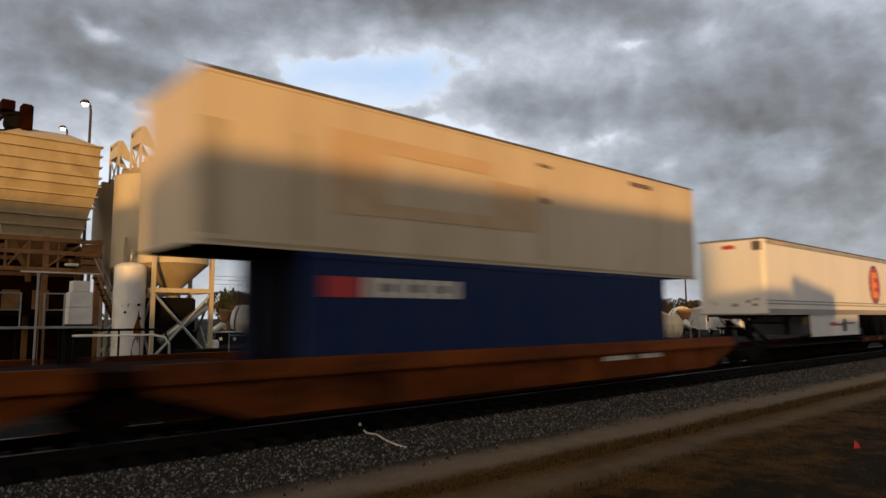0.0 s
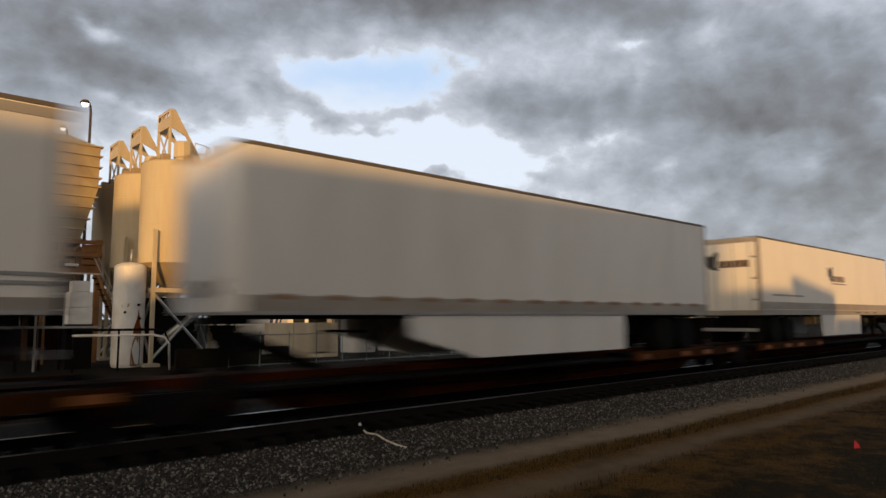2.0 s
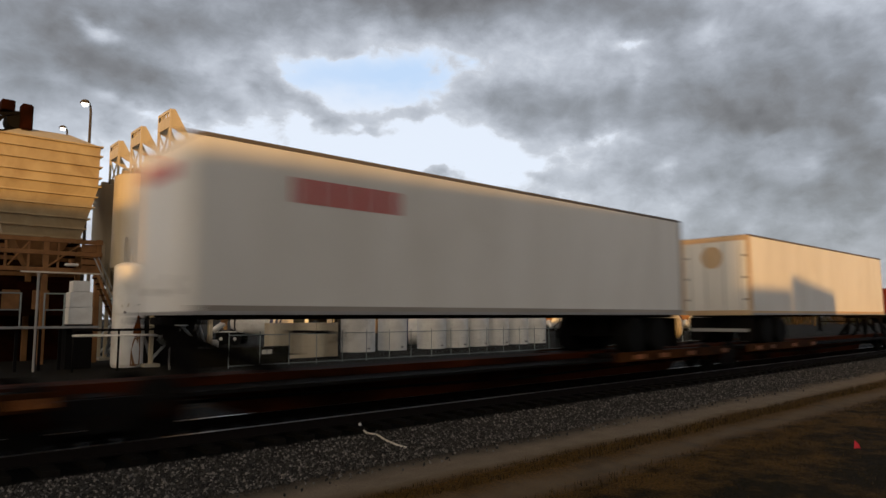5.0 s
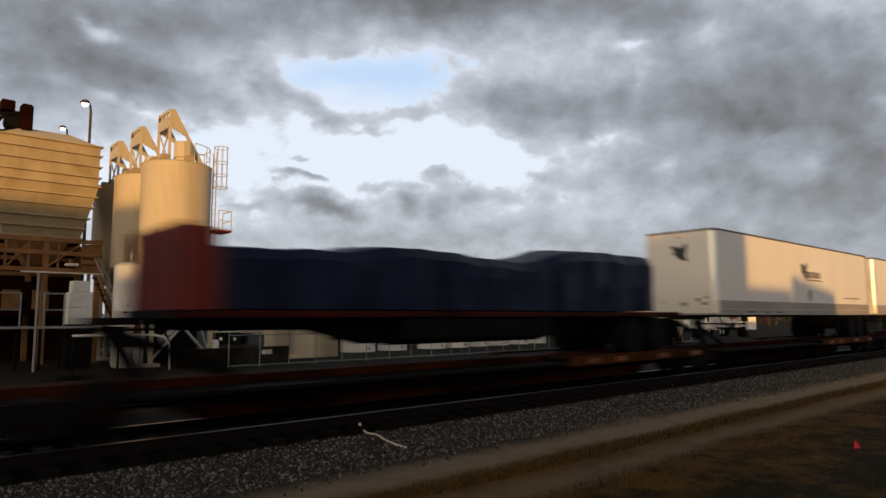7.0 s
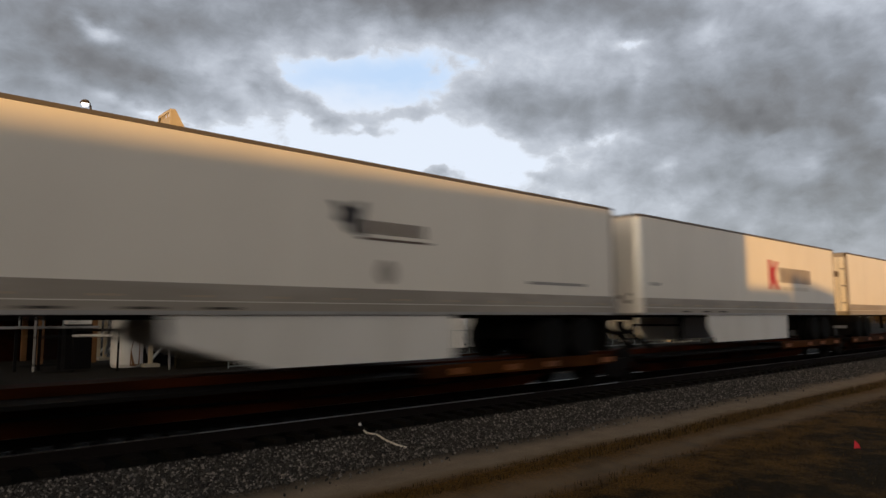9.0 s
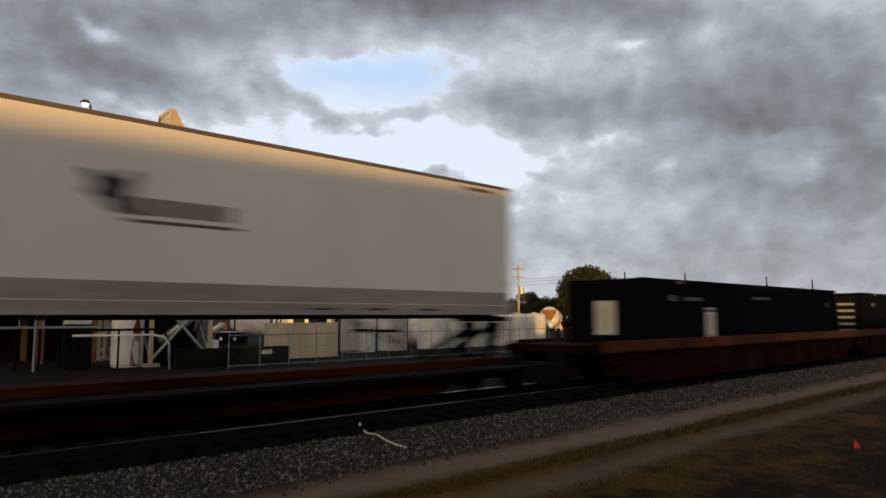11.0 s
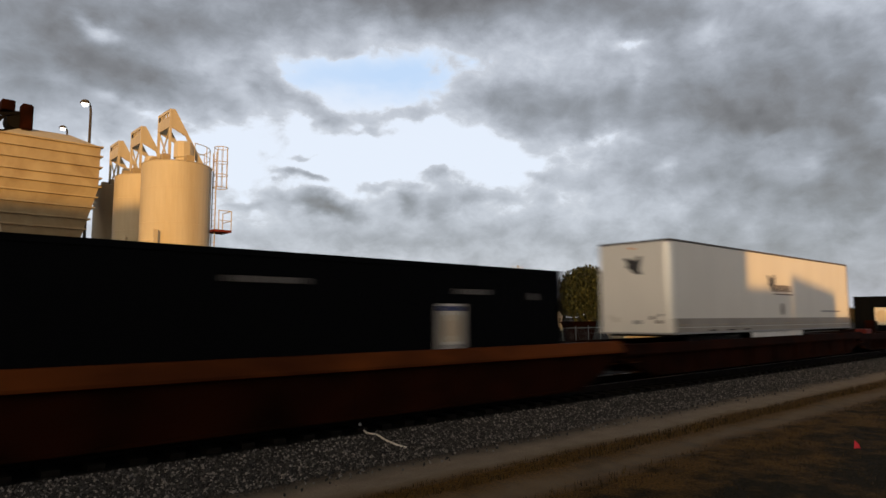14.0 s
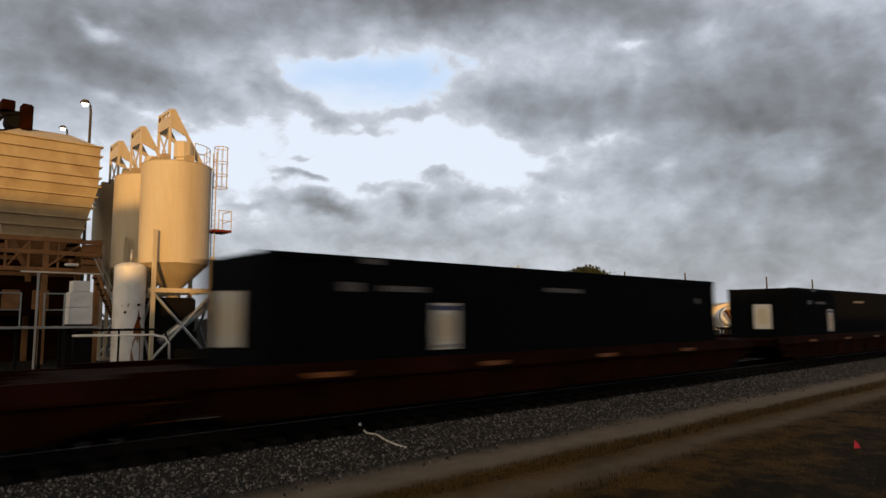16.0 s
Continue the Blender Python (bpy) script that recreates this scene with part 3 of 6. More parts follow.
def spine_car(x0, length, deck=0.82, wheel_end=1, group="spine cars"):
    """A skeleton car: a centre beam, side platforms for the road wheels, a hitch stand, a truck at the right end."""
    car = rolling("spine_car", "rust-stained skeleton flatcar with worn yellow side sills", "railcar", x0, group)
    bm = bmesh.new()
    prof = [(-0.3, 0.86), (length + 0.1, 0.86), (length + 0.1, 0.55), (length - 1.7, 0.50), (length - 2.6, 0.16), (2.2, 0.16), (1.4, 0.50), (-0.3, 0.55)]
    loft(bm, [[(a, -0.36, b) for a, b in prof], [(a, 0.36, b) for a, b in prof]])
    part("centre_beam", bm, "rustdeep" if int(x0) % 3 else "rustshade", car)
    # platforms for the tyres
    p0, p1 = (length - 6.9, length - 0.6) if wheel_end > 0 else (0.6, 6.9)
    for s in (-1, 1):
        ya, yb = sorted((s * 0.40, s * 1.36))
        part_box("wheel_platform", "black", car, (p0, p1, ya, yb, deck - 0.10, deck), 0.01)
        ys = sorted((s * 1.36, s * 1.41))
        part_box("side_sill", "yellowrust", car, (p0 - 0.1, p1 + 0.1, ys[0], ys[1], deck - 0.20, deck + 0.06), 0.012)
        for k in range(4):
            rx = p0 + 0.5 + k * 1.75 + 0.3 * math.sin(x0 + 2.1 * k)
            part_box("reflector", "reflector", car, (rx, rx + 0.42 + 0.12 * math.sin(x0 * 0.7 + k), *sorted((s * 1.411, s * 1.418)), deck - 0.15, deck - 0.02), 0.0)
        for k in range(6):
            x = p0 + 0.2 + k * (p1 - p0 - 0.4) / 5
            part_box("outrigger", "rustshade", car, (x - 0.07, x + 0.07, *sorted((s * 0.36, s * 1.36)), 0.50, deck - 0.102), 0.0)
        # narrow walkway along the rest of the beam
        q0, q1 = (0.8, p0 - 0.12) if wheel_end > 0 else (p1 + 0.12, length - 0.8)
        ys = sorted((s * 0.44, s * 1.34))
        part_box("running_board", "black", car, (q0, q1, ys[0], ys[1], deck - 0.16, deck - 0.10), 0.0)
    # hitch stand under the trailer's nose
    hx = 1.0 if wheel_end > 0 else length - 1.0
    d = 1 if wheel_end > 0 else -1
    hitch = part_box("hitch", "black", car, (hx - 0.42, hx + 0.42, -0.55, 0.55, 1.74, 1.86), 0.02)
    for s in (-1, 1):
        bm = bmesh.new()
        prof = [(hx - 0.30, 1.72), (hx + 0.22, 1.72), (hx + 0.16, 1.50), (hx + d * 0.35 + 0.12, 0.86), (hx + d * 0.35 - 0.12, 0.86), (hx - 0.2, 1.5)]
        loft(bm, [[(a, s * 0.42 - 0.05, b) for a, b in prof], [(a, s * 0.42 + 0.05, b) for a, b in prof]])
        part("hitch_leg", bm, "black", hitch)
        part_tube("hitch_strut", "black", hitch, ((hx + d * 0.1, s * 0.3, 1.60), (hx + d * 1.9, s * 0.3, 0.86)), 0.075, 6)
    truck(car, length + 0.2)
    # grab irons and brake gear below the beam
    part_tube("brake_pipe", "black", car, ((0.6, -0.5, 0.48), (length * 0.5, -0.52, 0.36), (length - 0.6, -0.5, 0.48)), 0.03, 6)
    part_box("brake_cylinder", "rustshade", car, (length * 0.42, length * 0.42 + 0.7, -0.72, -0.42, 0.36, 0.62), 0.05)
    return car


def road_axle(trailer, x, deck):
    ax = part_tube("axle", "black", trailer, ((0, -1.1, 0), (0, 1.1, 0)), 0.07, 8)
    ax.matrix_basis = pose(x, 0, deck + 0.5)
    for s in (-1, 1):
        for k in (0, 1):
            y = s * (1.16 - 0.34 * k)
            bm = bmesh.new()
            turned(bm, [(0.28, -0.12), (0.44, -0.13), (0.5, -0.09), (0.5, 0.09), (0.44, 0.13), (0.28, 0.12)], 20, (0, y, 0), "Y")
            part("tyre", bm, "rubber", ax, smooth=False)
            bm = bmesh.new()
            turned(bm, [(0.05, -0.05), (0.12, -0.06), (0.14, -0.02), (0.22, 0.0), (0.28, -0.08), (0.285, 0.08), (0.1, 0.08)] if s < 0 else [(0.05, 0.05), (0.12, 0.06), (0.14, 0.02), (0.22, 0.0), (0.28, 0.08), (0.285, -0.08), (0.1, -0.08)], 16, (0, y, 0), "Y")
            part("rim", bm, "rim", ax)
    return ax


def eagle(parent, mat, place, size, end=False):
    """A plain winged emblem."""
    pts = [(-0.56, 0.40), (-0.30, 0.44), (-0.10, 0.26), (0.02, 0.34), (0.10, 0.28), (0.20, 0.46), (0.44, 0.52), (0.40, 0.20), (0.34, -0.02), (0.32, -0.24), (0.46, -0.46), (0.16, -0.44), (-0.06, -0.36), (-0.20, -0.16), (-0.46, -0.08), (-0.36, 0.12)]
    a, b, c = place
    out = [(a + p * size, b + q * size) for p, q in pts]
    if end:
        end_plate("emblem", mat, parent, [(a - p * size, b + q * size) for p, q in pts], c)
    else:
        plate("emblem", mat, parent, out, c)


def word_mark(t, x, z):
    """The unreadable name beside a bird emblem: letter bars over a thin line."""
    bars(t, "logobrown", x, z, 1.55, 0.26, -1.302, 6, 0.9)
    bars(t, "logobrown", x - 0.1, z - 0.12, 1.75, 0.05, -1.302, 1, 0.0)


def bars(parent, mat, x, z, w, h, y, n=1, gap=0.5, end=None):
    """Unreadable writing as plain bars."""
    step = w / n
    for i in range(n):
        o = [(x + i * step, z), (x + (i + 1) * step - step * gap * 0.3, z), (x + (i + 1) * step - step * gap * 0.3, z + h), (x + i * step, z + h)]
        if end is None:
            plate("lettering_bar", mat, parent, o, y)
        else:
            end_plate("lettering_bar", mat, parent, o, end)


def trailer(x0, length=16.15, top=4.83, floor=1.93, nose=-1, skirt=None, band=0.42, body="white_clean", band_mat="alu", band_ribs=0, roof="roofrail", deck=0.82,
            label="white semi-trailer", wheels=True, corner=False, legs=True):
    """A dry-van semi-trailer: skinned body, roof rail, bottom rail, doors or nose, landing legs, axles, side skirt."""
    t = rolling("semi_trailer", label, "trailer", x0, "piggyback trailers")
    y = -HALF
    bm = bmesh.new()
    rounded_box(bm, 0, length, y, HALF, floor + 0.02, top - 0.07, nose, 0.16)
    part("body", bm, body, t)
    bm = bmesh.new()
    rounded_box(bm, -0.01, length + 0.01, y - 0.012, HALF + 0.012, top - 0.065, top, nose, 0.17)
    part("roof_rail", bm, roof, t, "dark grimy roof rail")
    r0, r1 = (0.19, length) if nose < 0 else (0.0, length - 0.19)
    for s in (-1, 1):
        part_box("bottom_rail", band_mat, t, (r0, r1, *sorted((s * (HALF - 0.01), s * (HALF + 0.016))), floor, floor + band), 0.006)
    part_box("bottom_lip", "grey", t, (0.02, length - 0.02, y - 0.03, HALF + 0.03, floor - 0.03, floor + 0.03), 0.0)
    # skin joints with a row of posts
    x = 1.22
    while x < length - 0.6:
        part_box("side_joint", body, t, (x - 0.02, x + 0.02, y - 0.005, y + 0.002, floor + band + 0.02, top - 0.11))
        x += 1.22 * 1.01
    for i in range(band_ribs):
        xx = 0.9 + i * (length - 1.8) / max(1, band_ribs - 1)
        part_box("marker_strip", "tan", t, (xx - 0.17, xx + 0.17, y - 0.021, y - 0.014, floor + 0.23, floor + 0.33), 0.002)
    # the rear frame and doors
    xe, d = (length, 1) if nose < 0 else (0.0, -1)
    bm = bmesh.new()
    for yy in (y - 0.01, HALF - 0.10):
        xs = sorted((xe - d * 0.10, xe + d * 0.03))
        box(bm, xs[0], xs[1], yy, yy + 0.11, floor - 0.02, top - 0.02)
    xs = sorted((xe - d * 0.08, xe + d * 0.03))
    box(bm, xs[0], xs[1], y, HALF, floor - 0.04, floor + 0.14)
    box(bm, xs[0], xs[1], y, HALF, top - 0.20, top - 0.02)
    part("rear_frame", bm, band_mat, t)
    for s in (-1, 1):
        xs = sorted((xe, xe + d * 0.02))
        ya, yb = sorted((s * 0.015, s * (HALF - 0.11)))
        door = part_box("rear_door", body, t, (xs[0], xs[1], ya, yb, floor + 0.15, top - 0.21), 0.004)
        for yy in (0.35, 0.95):
            part_tube("lock_rod", "galv", door, ((xe + d * 0.04, s * yy, floor + 0.16), (xe + d * 0.04, s * yy, top - 0.22)), 0.017, 6)
        for zz in (0.5, 1.3, 2.1):
            part_box("hinge", "grey", door, (*sorted((xe + d * 0.021, xe + d * 0.045)), *sorted((s * (HALF - 0.28), s * (HALF - 0.09))), floor + zz, floor + zz + 0.07))
    part_box("rear_bumper", "grey", t, (*sorted((xe - d * 0.10, xe + d * 0.0)), -1.1, 1.1, 1.28, 1.40), 0.01)
    for s in (-1, 1):
        part_box("bumper_post", "black", t, (*sorted((xe - d * 0.14, xe - d * 0.05)), s * 0.55 - 0.05, s * 0.55 + 0.05, 1.38, floor - 0.03))
    if nose < 0:
        # bright upright corner post at the nose
        if corner:
            bm = bmesh.new()
            pts = [(0.17 + 0.175 * math.cos(a), y + 0.17 + 0.175 * math.sin(a)) for a in (math.pi + math.pi / 2 * k / 6 for k in range(7))]
            inn = [(0.17 + 0.155 * math.cos(a), y + 0.17 + 0.155 * math.sin(a)) for a in (math.pi + math.pi / 2 * k / 6 for k in range(7))]
            ring = pts + inn[::-1]
            loft(bm, [[(a, b, floor + 0.45) for a, b in ring], [(a, b, top - 0.11) for a, b in ring]])
            part("corner_post", bm, "chrome", t, "bright polished rounded corner")
        # air connections and sockets on the nose
        part_box("glad_hand_box", "grey", t, (-0.03, 0.0, -0.25, 0.0, floor + 0.28, floor + 0.40), 0.004)
        for ya, za, w, h in ((-0.95, 0.30, 0.16, 0.10), (-0.70, 0.42, 0.12, 0.12), (-0.98, 0.52, 0.10, 0.08), (0.55, 0.34, 0.22, 0.16), (0.82, 0.44, 0.14, 0.14)):
            part_box("nose_stain", "pale" if ya > 0 else "logobrown", t, (-0.005, 0.0, ya, ya + w, floor + za, floor + za + h))
        part_box("nose_lamp", "orange", t, (-0.02, 0.0, -0.08, 0.08, top - 0.25, top - 0.20))
    # underframe
    first = part_box("cross_member", "black", t, (-0.03, 0.03, y + 0.05, HALF - 0.05, floor - 0.11, floor - 0.031))
    first.matrix_basis = pose(0.5, 0, 0)
    for i in range(1, 26):
        o = new("cross_member", first.data)
        o.parent = t
        o.matrix_basis = pose(0.5 + i * (length - 1.0) / 25, 0, 0)
    if band > 0.4:
        # a thin bead along the rail, dark vent slots and small lamps in it
        part_box("rail_bead", "pale", t, (r0 + 0.05, r1 - 0.05, y - 0.022, y - 0.017, floor + 0.17, floor + 0.185))
        for xx in (2.6, 3.9, 5.1):
            xx = xx if nose < 0 else length - xx
            part_box("vent_slot", "black", t, (xx - 0.22, xx + 0.22, y - 0.022, y - 0.017, floor + 0.05, floor + 0.09), 0.0)
        for k in range(12):
            xx = 0.7 + k * (length - 1.4) / 11
            part_box("rail_lamp", "faded", t, (xx - 0.06, xx + 0.06, y - 0.026, y - 0.017, floor + 0.24, floor + 0.275), 0.0)
    if wheels:
        for k in (1.35, 2.6):
            road_axle(t, length - k if nose < 0 else k, deck)
        x0b, x1b = (length - 3.6, length - 0.6) if nose < 0 else (0.6, 3.6)
        part_box("bogie_frame", "black", t, (x0b, x1b, -0.6, 0.6, deck + 0.5, floor - 0.11), 0.01)
        for s in (-1, 1):
            bx = xe - d * 0.25
            part_box("mud_flap", "black", t, (bx - 0.01, bx + 0.01, *sorted((s * 0.65, s * 1.25)), deck + 0.12, floor - 0.12))
    if legs:
        lx = 3.0 if nose < 0 else length - 3.0
        for s in (-1, 1):
            leg = part_box("landing_leg", "black", t, (lx - 0.07, lx + 0.07, s * 0.85 - 0.07, s * 0.85 + 0.07, deck + 0.30, floor - 0.11), 0.01)
            part_box("leg_foot", "black", leg, (lx - 0.15, lx + 0.15, s * 0.85 - 0.15, s * 0.85 + 0.15, deck + 0.27, deck + 0.30))
        part_tube("leg_brace", "black", t, ((lx, -0.85, deck + 0.75), (lx, 0.85, deck + 0.75)), 0.03, 6)
        part_tube("leg_brace", "black", t, ((lx, -0.85, deck + 0.45), (lx + 0.9 * (1 if nose < 0 else -1), -0.5, floor - 0.12)), 0.03, 6)
    if skirt:
        a, b, low, slant = skirt
        o = [(a, floor - 0.03), (b, floor - 0.03), (b, low), (a + slant, low), (a + 0.02, floor - 0.03 - (floor - low) * (0.45 if slant < 2 else 0.3))]
        for s in (-1, 1):
            bm = bmesh.new()
            yy = s * (HALF - 0.04)
            loft(bm, [[(p, yy - 0.012, q) for p, q in o], [(p, yy + 0.012, q) for p, q in o]])
            part("side_skirt", bm, "white", t, "white aerodynamic side skirt")
    return t


def container(x0, length, base, height, mat, label, posts="dark", corrugated=True):
    """A freight container: corrugated sides, corner posts, rails, castings, doors."""
    c = rolling("shipping_container", label, "container", x0, "containers")
    top = base + height
    y = -HALF
    bm = bmesh.new()
    if corrugated:
        xs, ys = [0.12], [y + 0.045]
        x, out = 0.12, False
        pitch = 0.28
        while x < length - 0.35:
            for dx, o in ((0.07, 0.045), (0.11, 0.045), (0.18, 0.012), (0.28, 0.012)):
                xs.append(x + dx), ys.append(y + o)
            x += pitch
        xs.append(length - 0.12), ys.append(y + 0.045)
        pts = list(zip(xs, ys)) + [(a, -b) for a, b in reversed(list(zip(xs, ys)))]
        low = [bm.verts.new((a, b, base + 0.14)) for a, b in pts]
        high = [bm.verts.new((a, b, top - 0.10)) for a, b in pts]
        for i in range(len(pts)):
            j = (i + 1) % len(pts)
            bm.faces.new((low[i], low[j], high[j], high[i]))
        part("shell", bm, mat, c)
    else:
        box(bm, 0.06, length - 0.06, y + 0.012, HALF - 0.012, base + 0.14, top - 0.10)
        part("shell", bm, mat, c)
        x = 1.2
        while x < length - 0.7:
            part_box("side_joint", mat, c, (x - 0.03, x + 0.03, y + 0.004, y + 0.014, base + 0.16, top - 0.11))
            x += 1.22
    part_box("roof", mat, c, (0.05, length - 0.05, y + 0.03, HALF - 0.03, top - 0.10, top - 0.01), 0.01)
    for s in (-1, 1):
        ys = sorted((s * (HALF - 0.06), s * HALF))
        part_box("bottom_rail", posts, c, (0.1, length - 0.1, ys[0], ys[1], base, base + 0.15), 0.008)
        part_box("top_rail", posts, c, (0.1, length - 0.1, ys[0], ys[1], top - 0.11, top), 0.008)
        for xx in (0.0, length - 0.14):
            ps = sorted((s * (HALF - 0.14), s * (HALF + 0.004)))
            post = part_box("corner_post", posts, c, (xx, xx + 0.14, ps[0], ps[1], base + 0.12, top - 0.12), 0.01)
            for z in (base, top - 0.12):
                part_box("corner_casting", posts, post, (xx - 0.006, xx + 0.146, ps[0] - 0.006, ps[1] + 0.006, z - 0.003, z + 0.123), 0.01)
    # end walls of corrugated boxes are black whatever the side colour
    for xx, d in ((0.02, -1), (length - 0.06, 1)):
        part_box("end_wall", mat if not corrugated else "dark", c, (xx, xx + 0.04, y + 0.1, HALF - 0.1, base + 0.03, top - 0.03))
    for yy in (-0.95, -0.35, 0.35, 0.95):
        part_tube("lock_rod", posts, c, ((-0.01, yy, base + 0.08), (-0.01, yy, top - 0.08)), 0.02, 6)
    part_box("floor", "black", c, (0.1, length - 0.1, y + 0.05, HALF - 0.05, base + 0.03, base + 0.14))
    return c


def well_car(x0, well0, well1, length, top=1.12, mat="rust", label="rust-orange well car", chord="rust", bottom=0.22):
    """A well car: two deep side sills with flanges and posts round a low well, end platforms, a truck at its right end."""
    car = rolling("well_car", label, "railcar", x0, "well cars")
    yo = 1.47
    for s in (-1, 1):
        bm = bmesh.new()
        prof = [(well0 - 1.9, top - 0.02), (well1 + 1.9, top - 0.02), (well1 + 1.9, top - 0.36), (well1 + 0.2, bottom), (well0 - 0.2, bottom), (well0 - 1.9, top - 0.36)]
        ys = sorted((s * (yo - 0.03), s * yo))
        loft(bm, [[(a, ys[0], b) for a, b in prof], [(a, ys[1], b) for a, b in prof]])
        sill = part("side_sill", bm, mat, car)
        ys = sorted((s * (yo - 0.10), s * (yo + 0.05)))
        bm = bmesh.new()
        o = [(s * (yo - 0.12), top + 0.05), (s * (yo + 0.02), top + 0.05), (s * (yo + 0.13), top - 0.20), (s * (yo + 0.13), top - 0.25), (s * (yo - 0.02), top - 0.25)]
        loft(bm, [[(well0 - 1.9, a, b) for a, b in o], [(well1 + 1.9, a, b) for a, b in o]])
        part("top_chord", bm, chord, sill)
        part_box("bottom_flange", "rustshade", sill, (well0 - 0.2, well1 + 0.2, ys[0], ys[1], bottom - 0.03, bottom + 0.03), 0.008)
        nrib = 9
        for i in range(nrib):
            x = well0 + 0.4 + i * (well1 - well0 - 0.8) / (nrib - 1)
            yr = sorted((s * yo, s * (yo + 0.045)))
            part_box("side_rib", mat, sill, (x - 0.05, x + 0.05, yr[0], yr[1], bottom + 0.03, top - 0.03))
    bm = bmesh.new()
    box(bm, well0, well1, -1.36, 1.36, bottom, bottom + 0.08)
    part("well_floor", bm, "black", car)
    for xe in (well0, well1 - 0.06):
        part_box("well_end", mat, car, (xe, xe + 0.06, -1.42, 1.42, bottom, top - 0.05))
    for a, b in ((well0 - 2.5, well0 - 0.01), (well1 + 0.07, well1 + 2.5)):
        part_box("end_platform", "rustshade", car, (a, b, -1.30, 1.30, top - 0.28, top - 0.04), 0.02)
    truck(car, length)
    # grab irons and ladder steps at the ends
    for x in (well0 - 1.6, well1 + 1.4):
        for z in (0.35, 0.62):
            part_tube("ladder_step", "yellowrust", car, ((x, -yo - 0.03, z + 0.1), (x, -yo - 0.10, z), (x + 0.4, -yo - 0.10, z), (x + 0.4, -yo - 0.03, z + 0.1)), 0.014, 6)
    return car
# ---- cars and loads in their order ----
# an empty well car leads, then the stacked pair
well_car(-18.7, 3.0, 19.2, 22.6, 1.12, "rust", "empty rust-orange well car")
w = well_car(3.3, 1.9, 16.9, 21.4, 1.12, "rust", "rust-orange well car carrying a stacked pair of containers")
for a, b in ((10.6, 11.9), (12.1, 13.4)):
    bars(w, "pale", a + 0.8, 0.70, b - a, 0.12, -1.472, 5)
low = container(5.93, 12.19, 0.425, 2.59, "blue", "dark blue corrugated steel container under a white one", "blue")
plate("red_block", "redstripe", low, [(0.38, 2.22), (1.20, 2.22), (1.20, 2.60), (0.38, 2.60)], -1.305)
for k in range(7):
    lx = 1.30 + 0.355 * k
    glyph = [(lx, 2.23), (lx + 0.29, 2.23), (lx + 0.29, 2.34), (lx + 0.10, 2.34), (lx + 0.10, 2.50), (lx + 0.29, 2.50), (lx + 0.29, 2.60), (lx, 2.60)]
    plate("lettering_bar", "pale", low, glyph if k % 2 else [(lx, 2.23), (lx + 0.29, 2.23), (lx + 0.29, 2.60), (lx, 2.60)], -1.300)
up = container(3.94, 16.15, 3.02, 2.93, "warmwhite", "dirty white container stacked on a blue container", "warmwhite", corrugated=False)
part_box("top_trim", "roofrail", up, (0.02, 16.13, -1.31, 1.31, 5.90, 5.955))
# ghost of an old painted mark: a frame round a paler block
plate("faded_panel", "faded", up, [(2.53, 3.76), (3.84, 3.80), (3.84, 5.36), (2.53, 5.36)], -1.297)
plate("faded_panel", "faded", up, [(3.845, 3.80), (6.80, 3.84), (6.80, 4.12), (3.845, 4.06)], -1.297)
plate("faded_panel", "faded", up, [(6.805, 3.84), (8.30, 3.87), (8.45, 4.95), (6.805, 4.95)], -1.297)
plate("faded_panel", "faded", up, [(3.845, 5.06), (6.80, 5.06), (6.80, 5.36), (3.845, 5.36)], -1.297)
for xx, w2 in ((0.10, 0.34), (1.85, 0.16), (8.52, 0.10)):
    part_box("darker_streak", "bin", up, (xx, xx + w2, -1.2975, -1.288, 3.20, 5.10))
part_box("scuffed_sill", "bin", up, (0.2, 15.9, -1.303, -1.298, 3.06, 3.12))
bars(up, "logobrown", 8.45, 5.52, 0.45, 0.09, -1.302, 3)
bars(up, "logobrown", 12.5, 5.58, 1.15, 0.13, -1.302, 4)
part_box("data_plate", "logobrown", up, (8.5, 8.85, -1.302, -1.297, 4.62, 4.76))

# piggyback trailers on skeleton cars
E1 = trailer(25.47, nose=-1, skirt=(4.4, 10.6, 0.98, 0.1), band=0.20, band_mat="alu", body="white_clean", label="white semi-trailer with a red and orange oval emblem")
for zz in (2.42, 2.30):
    part_box("side_moulding", "grey", E1, (0.1, 16.1, -1.325, -1.30, zz, zz + 0.05))
part_box("roof_band", "grey", E1, (0.15, 16.14, -1.317, -1.30, 4.60, 4.74))
bars(E1, "faded", 0.7, 4.64, 1.3, 0.07, -1.319, 6)
part_box("end_patch", "logobrown", E1, (-0.012, 0.002, -1.2, -0.85, 4.35, 4.70))
part_box("end_patch", "redstripe", E1, (-0.012, 0.002, -0.2, 0.3, 4.45, 4.6))
cx, cz = 13.40, 3.42
def ellipse(rx, rz):
    return [(cx + rx * math.cos(a), cz + rz * math.sin(a)) for a in (2 * math.pi * k / 36 for k in range(36))]
plate("emblem_rim", "logodark", E1, ellipse(0.90, 0.98), -1.301, 0.006)
plate("emblem_oval", "redstripe", E1, ellipse(0.80, 0.88), -1.307, 0.006)
mark = [(-0.46, -0.66), (0.46, -0.66), (0.46, -0.36), (-0.10, -0.36), (-0.10, -0.14), (0.34, -0.14), (0.34, 0.12), (-0.10, 0.12), (-0.10, 0.34), (0.48, 0.34), (0.48, 0.62), (-0.46, 0.62)]
plate("emblem_mark", "orange", E1, [(cx + a, cz + b) for a, b in mark], -1.313, 0.006)
bars(E1, "redstripe", 6.7, 1.42, 0.8, 0.16, -1.275, 3)
